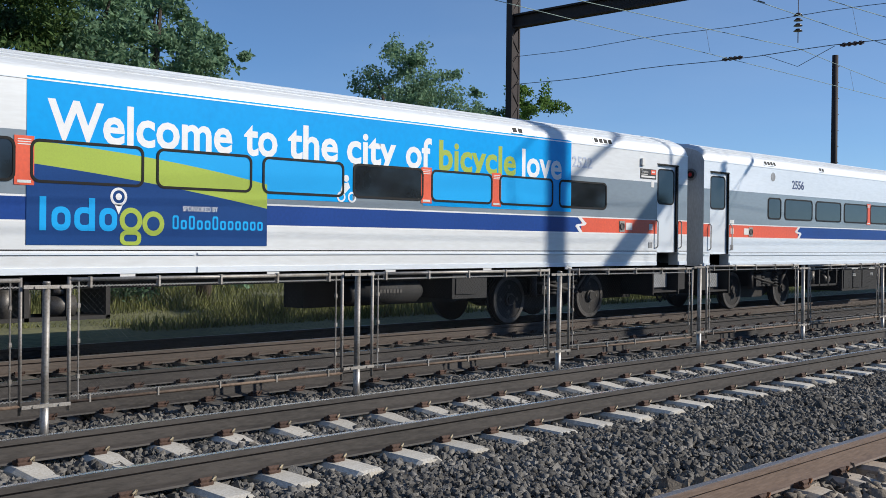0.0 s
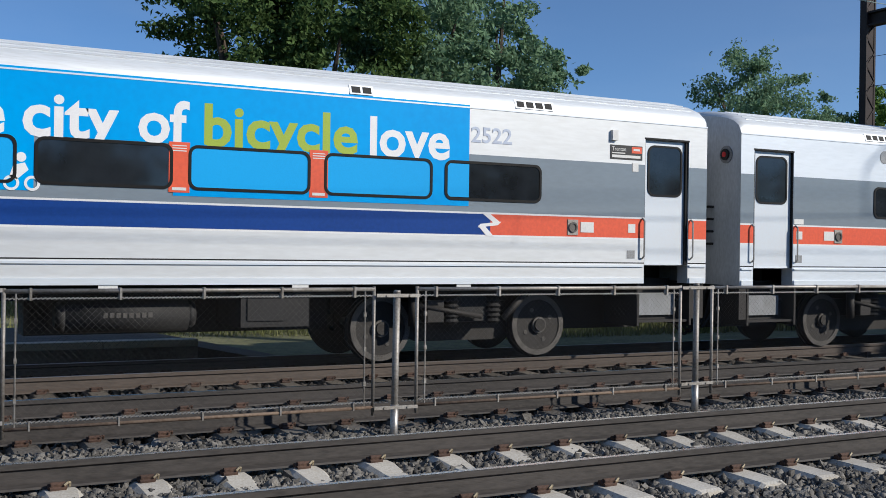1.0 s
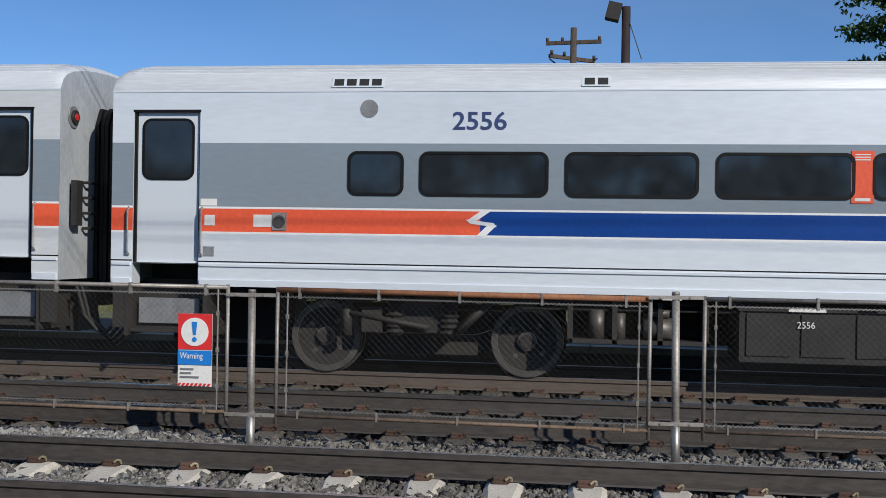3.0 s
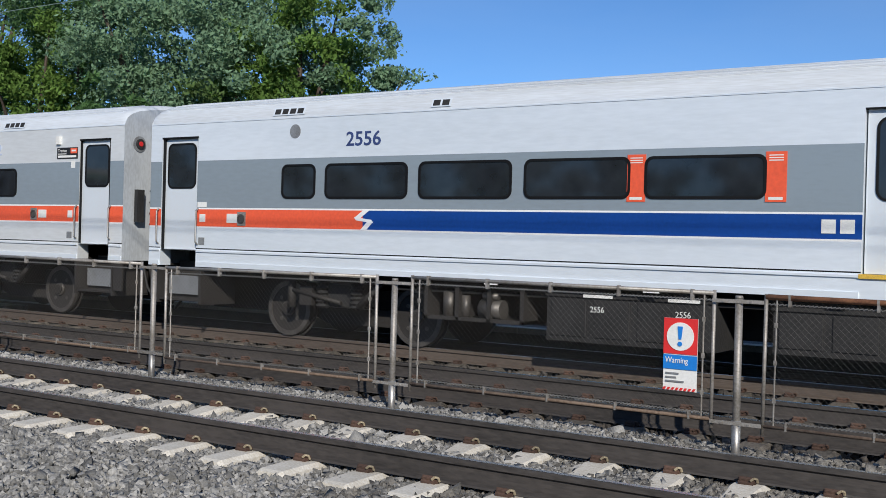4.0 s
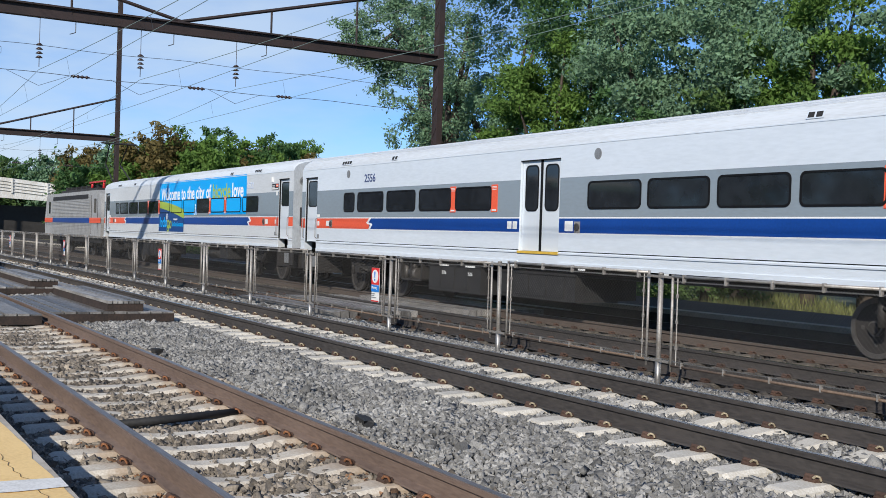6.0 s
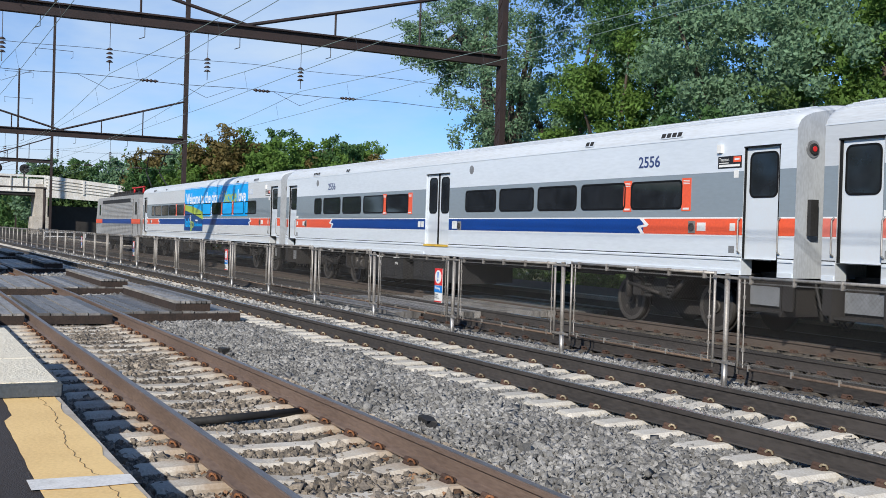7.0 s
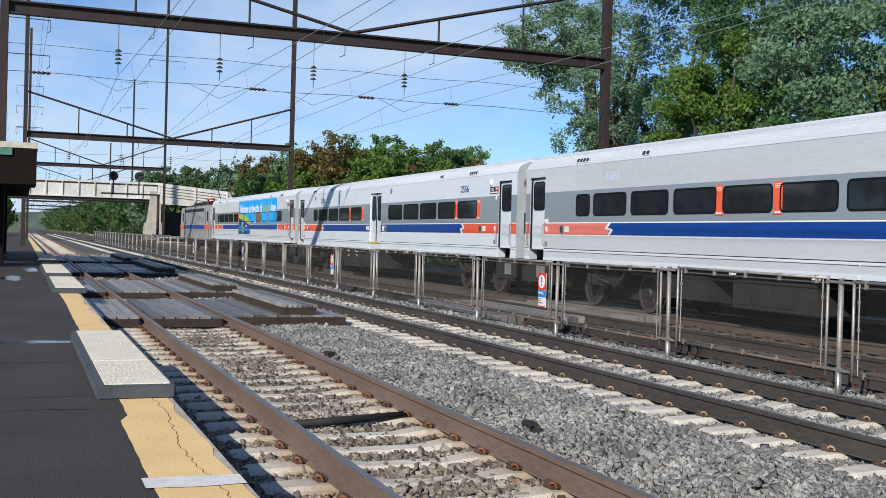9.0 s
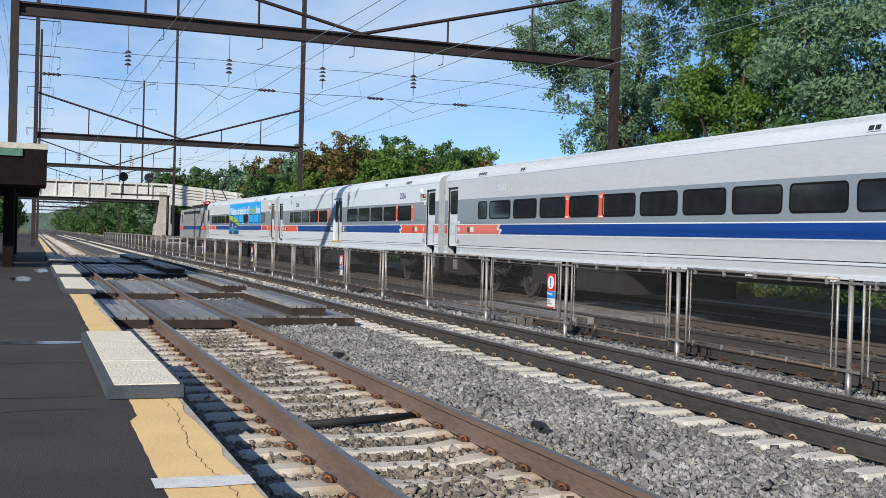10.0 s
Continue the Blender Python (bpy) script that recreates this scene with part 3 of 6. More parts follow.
def bogie(parent, x):
    b = thing("bogie", "", "")
    b.parent = parent
    b.location = (x, 0, 0)
    for s in (-1, 1):
        bm = bmesh.new()
        y0, y1 = sorted((s * .50, s * .62))
        prism(bm, [(-1.62, .40), (-1.0, .38), (-.62, .24), (.62, .24), (1.0, .38), (1.62, .40), (1.62, .60), (1.1, .66), (.62, .50), (-.62, .50), (-1.1, .66), (-1.62, .60)], y0, y1)
        part("side_frame", bm, [UNDER_GREY], b)
        for xx in (-1.29, 1.29):
            bm = bmesh.new()
            box(bm, xx - .16, xx + .16, y0 - .03, y1 + .03, .33, .60)
            part("axle_box", bm, [UNDER_GREY], b)
            bm = bmesh.new()
            rod(bm, (xx, s * .86, .455), (xx, s * .90, .455), .09, 12)
            part("axle_cover", bm, [UNDER_GREY], b)
        for xx in (-.34, .34):
            bm = bmesh.new()
            rows = []
            for k in range(13):
                rr = .12 if k % 2 else .085
                rows.append([bm.verts.new((xx + rr * math.cos(a * math.tau / 12), s * 1.1 + rr * math.sin(a * math.tau / 12), .52 + k * .035)) for a in range(12)])
            for p, q in zip(rows, rows[1:]):
                for a in range(12):
                    bm.faces.new((p[a], p[(a + 1) % 12], q[(a + 1) % 12], q[a]))
            part("spring", bm, [UNDER], b)
        bm = bmesh.new()
        rod(bm, (-.9, s * 1.18, .78), (.1, s * 1.2, .62), .035, 8)
        rod(bm, (.85, s * 1.18, .95), (.45, s * 1.2, .58), .05, 8)
        rod(bm, (-.95, s * 1.15, .5), (-.95, s * 1.15, .95), .07, 8)
        box(bm, -.75, -.5, min(s * 1.1, s * 1.2), max(s * 1.1, s * 1.2), .55, .85)
        part("damper", bm, [UNDER_GREY], b)
    bm = bmesh.new()
    box(bm, -.3, .3, -1.1, 1.1, .55, .9)
    part("bolster", bm, [UNDER], b)
    # transom bar, and a dark box added to fill the bogie's open middle
    bm = bmesh.new()
    box(bm, -.95, .95, -.46, .46, .34, .80)
    box(bm, -1.75, 1.75, -.12, .12, .62, .86)
    part("transom_filler", bm, [UNDER], b)
    for xx in (-1.29, 1.29):
        wheelset(parent, x + xx)


def plate(parent, name, x0, x1, z0, z1, mat, label="", y=-WIDE, t=.006):
    bm = bmesh.new()
    prism(bm, [(x0, z0), (x1, z0), (x1, z1), (x0, z1)], y - t, y + .001)
    return part(name, bm, [mat], parent, label)


def speaker_box(parent, x, z):
    bm = bmesh.new()
    prism(bm, [(x - .09, z - .11), (x + .09, z - .11), (x + .09, z + .11), (x - .09, z + .11)], -WIDE - .012, -WIDE + .001)
    ring(bm, disc_outline(x, z, .075), disc_outline(x, z, .05), -WIDE - .03, -WIDE - .011, 1)
    prism(bm, disc_outline(x, z, .048, 14), -WIDE - .018, -WIDE - .011, 1)
    part("speaker_box", bm, [GALV_OLD, WHEEL], parent, "small steel box with a round grille")


def car_body(parent, doors, centre, red, skin, stripe):
    """Both side walls as one skin of stripes with door openings, the roof and the two ends."""
    zs = [1.09, 1.36, 1.385, 1.402, 1.74, 1.765, 2.05, 2.075, 2.86, 3.26, 3.50]
    holes = [(a, b, 1.09, 3.26) for a, b in doors] + ([(centre[0], centre[1], 1.36, 3.26)] if centre else [])
    xs = sorted({-HALF, HALF, red[0], red[1], *[v for h in holes for v in h[:2]]} | ({-HALF + k * 2.1 for k in range(13)} - {-HALF}))
    names = [skin, CAR_GREY, stripe, CAR_BLUE, LINE_WHITE, GASKET, END_GREY]

    def paint(x, z):
        if 1.385 < z < 1.402:
            return 5
        if 2.075 < z < 2.86:
            return 1
        if 1.765 < z < 2.05:
            return 2 if x < red[0] or x > red[1] else 3
        return 4 if 1.74 < z < 1.765 or 2.05 < z < 2.075 else 0

    bm = bmesh.new()
    for side in (-1, 1):
        cache = {}

        def vert(x, z):
            if (x, z) not in cache:
                cache[(x, z)] = bm.verts.new((x, side * WIDE, z))
            return cache[(x, z)]
        for xa, xb in zip(xs, xs[1:]):
            for za, zb in zip(zs, zs[1:]):
                mx, mz = (xa + xb) / 2, (za + zb) / 2
                if any(h[0] < mx < h[1] and h[2] < mz < h[3] for h in holes):
                    continue
                f = bm.faces.new((vert(xa, za), vert(xb, za), vert(xb, zb), vert(xa, zb)))
                f.material_index = paint(mx, mz)
        for h in holes:
            y0, y1 = sorted((side * WIDE, side * (WIDE - .24)))
            for q in (((h[0], y0, h[2]), (h[0], y1, h[2]), (h[0], y1, h[3]), (h[0], y0, h[3])), ((h[1], y0, h[2]), (h[1], y1, h[2]), (h[1], y1, h[3]), (h[1], y0, h[3])),
                      ((h[0], y0, h[3]), (h[1], y0, h[3]), (h[1], y1, h[3]), (h[0], y1, h[3])), ((h[0], y0, 1.36), (h[1], y0, 1.36), (h[1], y1, 1.36), (h[0], y1, 1.36)),
                      ((h[0], side * (WIDE - .24), 1.36), (h[1], side * (WIDE - .24), 1.36), (h[1], side * (WIDE - .24), h[3]), (h[0], side * (WIDE - .24), h[3]))):
                bm.faces.new([bm.verts.new(c) for c in q]).material_index = 0
    for x in (-HALF, HALF):
        sx = 1 if x > 0 else -1
        arc = [(-WIDE, 1.09), (-WIDE, 3.5)] + DOME_ARC[1:-1] + [(WIDE, 3.5), (WIDE, 1.09)]
        bm.faces.new([bm.verts.new((x + sx * .001, a, b)) for a, b in arc]).material_index = 6
    for a, b, w in ((-HALF, doors[0][0], WIDE), (doors[0][0], doors[0][1], .72), (doors[0][1], doors[1][0], WIDE), (doors[1][0], doors[1][1], .72), (doors[1][1], HALF, WIDE)):
        bm.faces.new([bm.verts.new(c) for c in ((a, -w, 1.09), (b, -w, 1.09), (b, w, 1.09), (a, w, 1.09))]).material_index = 5
    part("body", bm, names, parent)
    bm = bmesh.new()
    arc = FULL_ARC
    loops = []
    for x, k in ((-HALF, 1), (-HALF + .04, .45), (-HALF + .12, .12), (-HALF + .25, 0), (HALF - .25, 0), (HALF - .12, .12), (HALF - .04, .45), (HALF, 1)):
        loops.append([bm.verts.new((x, a + (c - a) * k, b + (e - b) * k)) for (a, b), (c, e) in zip(FULL_ARC, DOME_ARC)])
    for p, q in zip(loops, loops[1:]):
        for k in range(len(arc) - 1):
            bm.faces.new((p[k], q[k], q[k + 1], p[k + 1])).smooth = True
    part("roof", bm, [ROOFMAT], parent, "ribbed stainless steel roof")
    for k in range(5):
        a = k / 5
        i = 3 + a * 2.6
        j = int(i)
        y = ROOF_ARC[j][0] + (ROOF_ARC[j + 1][0] - ROOF_ARC[j][0]) * (i - j)
        z = ROOF_ARC[j][1] + (ROOF_ARC[j + 1][1] - ROOF_ARC[j][1]) * (i - j)
        bm = bmesh.new()
        for s in (-1, 1):
            rod(bm, (-HALF + .22, s * abs(y), z), (HALF - .22, s * abs(y), z), .011, 6)
        part("roof_rib", bm, [ROOFMAT], parent)
    bm = bmesh.new()
    for s in (-1, 1):
        y0, y1 = sorted((s * WIDE, s * (WIDE + .022)))
        for a, b in ((-HALF, doors[0][0]), (doors[0][1], centre[0] if centre else 0), (centre[1] if centre else 0, doors[1][0]), (doors[1][1], HALF)):
            box(bm, a + .02, b - .02, y0, y1, 1.09, 1.17)
            box(bm, a + .02, b - .02, y0, y1, 1.335, 1.365)
        box(bm, -HALF, HALF, *sorted((s * WIDE, s * (WIDE + .008))), 3.485, 3.505)
    part("side_sill", bm, [SILVER], parent, "stainless sill beam along the side")


def car_end(parent, s):
    """End of a car: corner posts, gangway bellows, hoses and coupler."""
    x = s * HALF
    for k in range(5):
        bm = bmesh.new()
        a, b = sorted((x + s * (.02 + k * .066), x + s * (.02 + k * .066 + .05)))
        g = .02 if k % 2 else 0
        ringo = [(-.62 + g, 1.0), (.62 - g, 1.0), (.62 - g, 3.15), (.5 - g, 3.38 - g), (-.5 + g, 3.38 - g), (-.62 + g, 3.15)]
        extrude_x(bm, ringo, a, b)
        part("bellows_fold", bm, [GASKET], parent, "black rubber fold of the gangway bellows")
    bm = bmesh.new()
    rod(bm, (x, 0, .85), (x + s * .33, 0, .85), .12, 10)
    box(bm, min(x - s * .5, x), max(x - s * .5, x), -.25, .25, .7, 1.0)
    part("coupler", bm, [UNDER], parent)
    for k in range(4):
        bm = bmesh.new()
        y = -1.05 + k * .14
        pts = [Vector((x, y, 1.0)), Vector((x + s * .12, y, .62 - .05 * k)), Vector((x + s * .30, y, .42 - .05 * k)), Vector((x + s * .34, y, .42 - .05 * k))]
        for p, q in zip(pts, pts[1:]):
            rod(bm, p, q, .025, 6)
        part("hose", bm, [UNDER], parent)
    for z in (1.75, 1.95, 2.15, 2.35):
        bm = bmesh.new()
        rod(bm, (x + s * .02, -.95, z), (x + s * .10, -.95, z), .02, 6)
        rod(bm, (x + s * .10, -.95, z), (x + s * .10, -.66, z), .02, 6)
        part("end_cable", bm, [UNDER], parent)
    bm = bmesh.new()
    # marker lamp high on the corner
    rod(bm, (x, -1.22, 3.18), (x + s * .02, -1.22, 3.18), .14, 20)
    rod(bm, (x + s * .02, -1.22, 3.18), (x + s * .05, -1.22, 3.18), .09, 14, mi=1)
    rod(bm, (x + s * .05, -1.22, 3.18), (x + s * .06, -1.22, 3.18), .045, 10, mi=2)
    part("marker_lamp", bm, [STEP_GREY, UNDER, SIGN_RED], parent, "round marker lamp with a red lens")
    if s > 0:
        bm = bmesh.new()
        box(bm, x + .05, x + .13, -1.34, -1.18, 1.78, 2.36)
        rod(bm, (x, -1.26, 2.25), (x + .06, -1.26, 2.25), .02, 6)
        rod(bm, (x, -1.26, 1.88), (x + .06, -1.26, 1.88), .02, 6)
        part("jumper_box", bm, [UNDER], parent, "black jumper cable box")


def roof_vent(parent, x, n):
    bm = bmesh.new()
    w = .155 * n + .03
    ya, za, yb, zb = -1.552, 3.54, -1.502, 3.665
    f = [bm.verts.new(c) for c in ((x, ya - .008, za), (x + w, ya - .008, za), (x + w, yb - .008, zb), (x, yb - .008, zb))]
    bm.faces.new(f)
    for k in range(n):
        a = x + .03 + k * .155
        f = [bm.verts.new(c) for c in ((a, ya - .013 + .01, za + .02), (a + .12, ya - .003, za + .02), (a + .12, yb - .02, zb - .02), (a, yb - .02, zb - .02))]
        bm.faces.new(f).material_index = 1
    part("roof_vent", bm, [SILVER, UNDER], parent, "louvred air intake")


def under_gear(parent, boxes, filler_span):
    bm = bmesh.new()
    box(bm, -HALF + .3, HALF - .3, -.9, .9, .92, 1.09)
    for x in np.arange(-11, 11.1, 2.0):
        box(bm, x - .06, x + .06, -1.4, 1.4, .98, 1.09)
    rod(bm, (-7.5, -1.2, .98), (7.5, -1.2, .98), .03, 6)
    rod(bm, (-7.5, -1.3, .90), (7.5, -1.3, .93), .02, 6)
    part("underframe", bm, [UNDER], parent)
    # black box added along the middle to hide bright grass beyond the car
    bm = bmesh.new()
    box(bm, filler_span[0], filler_span[1], -.26, .26, .42, .918)
    part("dark_filler", bm, [UNDER], parent)
    # added black boxes likewise close the gaps near the car's ends
    for e in (-1, 1):
        bm = bmesh.new()
        box(bm, *sorted((e * 10.6, e * 12.3)), -.30, .30, .34, .918)
        part("end_filler", bm, [UNDER], parent)
    for x in np.arange(-8.2, 8.3, 2.35):
        plate(parent, "sill_bracket", x, x + .22, 1.04, 1.09, LABEL, y=-WIDE - .004)
    for kind, x0, x1, z0, z1 in boxes:
        bm = bmesh.new()
        if kind == "tank":
            r = (z1 - z0) / 2
            rod(bm, (x0 + .1, -1.0, z0 + r), (x1 - .1, -1.0, z0 + r), r, 20)
            rod(bm, (x0, -1.0, z0 + r), (x0 + .1, -1.0, z0 + r), r * .7, 20, r)
            rod(bm, (x1 - .1, -1.0, z0 + r), (x1, -1.0, z0 + r), r, 20, r * .7)
            for a in (x0 + .3, x1 - .3):
                box(bm, a - .03, a + .03, -1.05, -.95, z1 - .02, 1.0)
            tank = part("air_tank", bm, [UNDER], parent)
            for k in range(8):
                plate(tank, "lettering_bar", (x0 + x1) / 2 - .30 + k * .075, (x0 + x1) / 2 - .25 + k * .075, (z0 + z1) / 2 - .02, (z0 + z1) / 2 + .04, WHEEL, y=-1.0 - (z1 - z0) / 2)
        elif kind == "rack":
            for a in np.linspace(x0, x1 - .06, 4):
                box(bm, a, a + .06, -1.4, -.7, z0, 1.0)
            box(bm, x0, x1, -1.4, -.7, z0, z0 + .05)
            rack = part("equipment_rack", bm, [UNDER_GREY], parent)
            for a, b, r in (((x0 + .35, -1.25, z0 + .04), (x0 + .35, -1.25, z0 + .40), .10), ((x0 + .62, -1.25, z0 + .04), (x0 + .62, -1.25, z0 + .36), .07),
                            ((x0 + .9, -1.25, z0 + .18), (x0 + 1.25, -1.25, z0 + .18), .14), ((x0 + .95, -1.3, z0 + .37), (x0 + 1.2, -1.3, z0 + .37), .05)):
                bm = bmesh.new()
                rod(bm, a, b, r, 12)
                part("canister", bm, [WHEEL], rack, "grey steel canister")
        else:
            box(bm, x0, x1, -1.38, -.3, z0, z1)
            case = part("equipment_box", bm, [UNDER], parent)
            for a in np.arange(x0 + .08, x1 - .5, .62):
                bm = bmesh.new()
                box(bm, a, a + .5, -1.40, -1.379, z0 + .08, z1 - .08)
                part("cover_panel", bm, [UNDER], case)
            bm = bmesh.new()
            box(bm, x0 - .02, x1 + .02, -1.41, -1.379, z1 - .05, z1 - .02)
            part("top_lip", bm, [UNDER], case)


def passenger_car(label, windows, small, red_windows, seps, centre=None, number="", number_at=(), wrapped=(), boxes=(), covers=(-9.37,), filler_span=(-6.9, .8), ink=NUMBER_BLUE, skin=SILVER, stripe=CAR_RED):
    car = thing("passenger_car", label, "railway car", "cars of the train")
    doors = [(-12.36, -11.50), (11.44, 12.28)]
    car_body(car, doors, centre, seps, skin, stripe)
    for x, s in ((doors[0], -1), (doors[1], 1)):
        end_door(car, x[0], x[1], s)
        step_well(car, x[0] - .05, x[1] + .05)
    for x in [*windows]:
        pane_window(car, x, x + (1.44 if number == "2503" else 1.48), 2.26, 2.73, WRAP_SKY if any(abs(x - w) < .01 for w in wrapped) else None)
    for x in small:
        pane_window(car, x, x + .62, 2.26, 2.73)
    for x in red_windows:
        for a in (x - .27, x + 1.50):
            panel = plate(car, "exit_strip", a, a + .25, 2.19, 2.79, CAR_RED, "orange emergency exit strip", t=.009)
            for zz, h in ((2.74, .012), (2.71, .012), (2.68, .012), (2.215, .035)):
                plate(panel, "lettering_bar", a + .04, a + .21, zz, zz + h, LABEL, t=.0115)
    for x, s in ((seps[0], 1), (seps[1], -1)):
        chevron(car, x, 1.75, 2.065, -WIDE, s)
    for s in (-1, 1):
        car_end(car, s)
        bogie(car, s * 8.75)
        d = -11.36 if s < 0 else 11.20
        box_at, note_at = ((-10.47, -10.80) if centre else (-10.50, -10.36)) if s < 0 else (10.14, 10.28)
        plate(car, "no_smoking_plate", d - .065, d + .065, 1.84, 1.97, LABEL, "small white notice")
        speaker_box(car, box_at, 1.90)
        plate(car, "notice_plate", note_at, note_at + .23, 1.83, 1.98, LABEL, "small white notice")
        plate(car, "switch_cover", d - .08, d + .06, 1.46, 1.58, STEP_GREY, "small grey cover plate")
        if s < 0:
            plate(car, "top_plate", d - .12, d + .09, 2.085, 2.17, LABEL, "blank white plate")
    for x in covers:
        bm = bmesh.new()
        rod(bm, (x, -WIDE - .006, 3.28), (x, -WIDE + .001, 3.28), .11, 20)
        part("round_cover", bm, [STEP_GREY], car, "round grey cover")
    roof_vent(car, -9.84, 4)
    roof_vent(car, -6.82, 2)
    roof_vent(car, 6.65, 2)
    roof_vent(car, 9.15, 4)
    sign = plate(car, "destination_sign", 10.79, 11.38, 2.92, 3.13, BLACK, "black destination board with white words")
    words("destination_word", "Trenton", .085, LABEL, sign, pose(10.82, -WIDE - .008, 3.045, 90), .001, .25)
    plate(sign, "express_field", 11.18, 11.365, 3.02, 3.115, CAR_RED, "red field", t=.009)
    plate(sign, "lettering_bar", 11.21, 11.33, 3.055, 3.085, LABEL, t=.0105)
    plate(sign, "lettering_bar", 10.82, 11.06, 3.005, 3.02, LABEL, t=.009)
    plate(sign, "lettering_bar", 10.82, 11.34, 2.945, 2.985, LABEL, t=.009)
    plate(car, "lamp_box", 10.80, 10.90, 3.19, 3.34, LABEL, "small white lamp box", t=.05)
    plate(car, "flag_plate", 11.2, 11.31, 2.75, 2.88, LABEL, "small white plate")
    for x in number_at:
        words("fleet_number", number, .30, ink, car, pose(x, -WIDE - .003, 3.03, 90), width=.65, bold=.004)
    under_gear(car, boxes, filler_span)
    return car


BIG = [-8.71 + 1.74 * k for k in range(4)]
car_two = passenger_car("silver railway coach with grey window band and double middle doors", BIG + [1.46 + 1.72 * k for k in range(5)], [-9.59], [BIG[3], 1.46 + 1.72 * 4], (-8.0, 8.72), (-.88, .52), "2556", (-8.35, 8.52), covers=(-9.37, 1.70),
                        boxes=(("rack", -6.95, -5.3, .50, .92), ("box", -4.95, -2.6, .33, .98), ("box", -1.9, .9, .38, .95)))
ROW = [8.08 - 1.735 * k for k in range(11)]
WRAPPED = [ROW[1], ROW[2], ROW[4], ROW[5], ROW[6]]
car_one = passenger_car("silver railway coach with a blue advertisement wrapped over its side", ROW, [-10.15], [ROW[2], ROW[7]], (-8.3, 8.77), None, "2522", (8.45,), WRAPPED, covers=(), filler_span=(2.9, 6.9), ink=NUMBER_PALE, skin=SILVER_WARM,
                        boxes=(("tank", 3.15, 4.81, .5, .91), ("box", -6.2, -3.4, .38, .95), ("rack", -2.9, -1.2, .5, .92), ("box", 5.3, 6.2, .55, .98)))
ROW3 = [-8.87 + 1.71 * k for k in range(11)]
car_three = passenger_car("silver railway coach with grey window band and full row of windows", ROW3, [-9.74], [ROW3[3]], (-8.17, 8.77), None, "2503", (-8.42,), covers=(), ink=NUMBER_PALE, skin=SILVER_DULL, stripe=CAR_PINK,
                          boxes=(("box", -6.2, -4.4, .45, .95), ("box", -3.6, -1.2, .4, .95)))


def double_door(parent):
    z0, z1 = 1.36, 3.25
    for x0, x1 in ((-.86, -.20), (-.16, .50)):
        bm = bmesh.new()
        y = -WIDE + .06
        prism(bm, [(x0, z0 + .02), (x1, z0 + .02), (x1, z1), (x0, z1)], y, y + .04)
        d = part("sliding_door", bm, [DOOR_WHITE], parent, "pale sliding door leaf")
        bm = bmesh.new()
        ring(bm, rounded(x0 + .10, x1 - .09, 2.20, 3.16, .13), rounded(x0 + .13, x1 - .12, 2.23, 3.13, .10), y - .012, y + .01)
        w = part("door_window", bm, [GASKET], d)
        bm = bmesh.new()
        prism(bm, rounded(x0 + .125, x1 - .115, 2.226, 3.134, .10), y - .005, y + .005)
        part("pane", bm, [GLASS], w)
    bm = bmesh.new()
    box(bm, -.215, -.145, -WIDE + .045, -WIDE + .08, z0, z1)
    box(bm, -.88, .52, -WIDE - .002, -WIDE + .1, z1 - .004, z1 + .012)
    part("door_seal", bm, [GASKET], parent)
    bm = bmesh.new()
    box(bm, -.90, .54, -WIDE - .03, -WIDE + .12, 1.325, 1.375)
    part("door_sill", bm, [YELLOW_EDGE], parent, "yellow door sill")
    for a in (-1.33, -1.12):
        plate(parent, "notice_plate", a, a + .16, 1.83, 1.99, LABEL, "small white notice")
    plate(parent, "notice_plate", .72, .98, 1.80, 2.0, LABEL, "small white notice")
    speaker_box(parent, 1.12, 1.88)
    for x, z in ((-4.18, .95), (-3.0, .95)):
        plate(parent, "data_plate", x - .22, x + .2, z - .02, z + .02, LABEL, y=-1.41)
    for x in (-4.30, -3.12):
        words("box_number", "2556", .11, LABEL, parent, pose(x, -1.405, .74, 90), width=.20)


double_door(car_two)


SLOGAN = (("Welcome", -2.15, 0.58), ("to", 0.78, 1.37), ("the", 1.56, 2.53), ("city", 2.71, 3.76), ("of", 3.98, 4.58), ("bicycle", 4.76, 6.77), ("love", 6.94, 8.12))


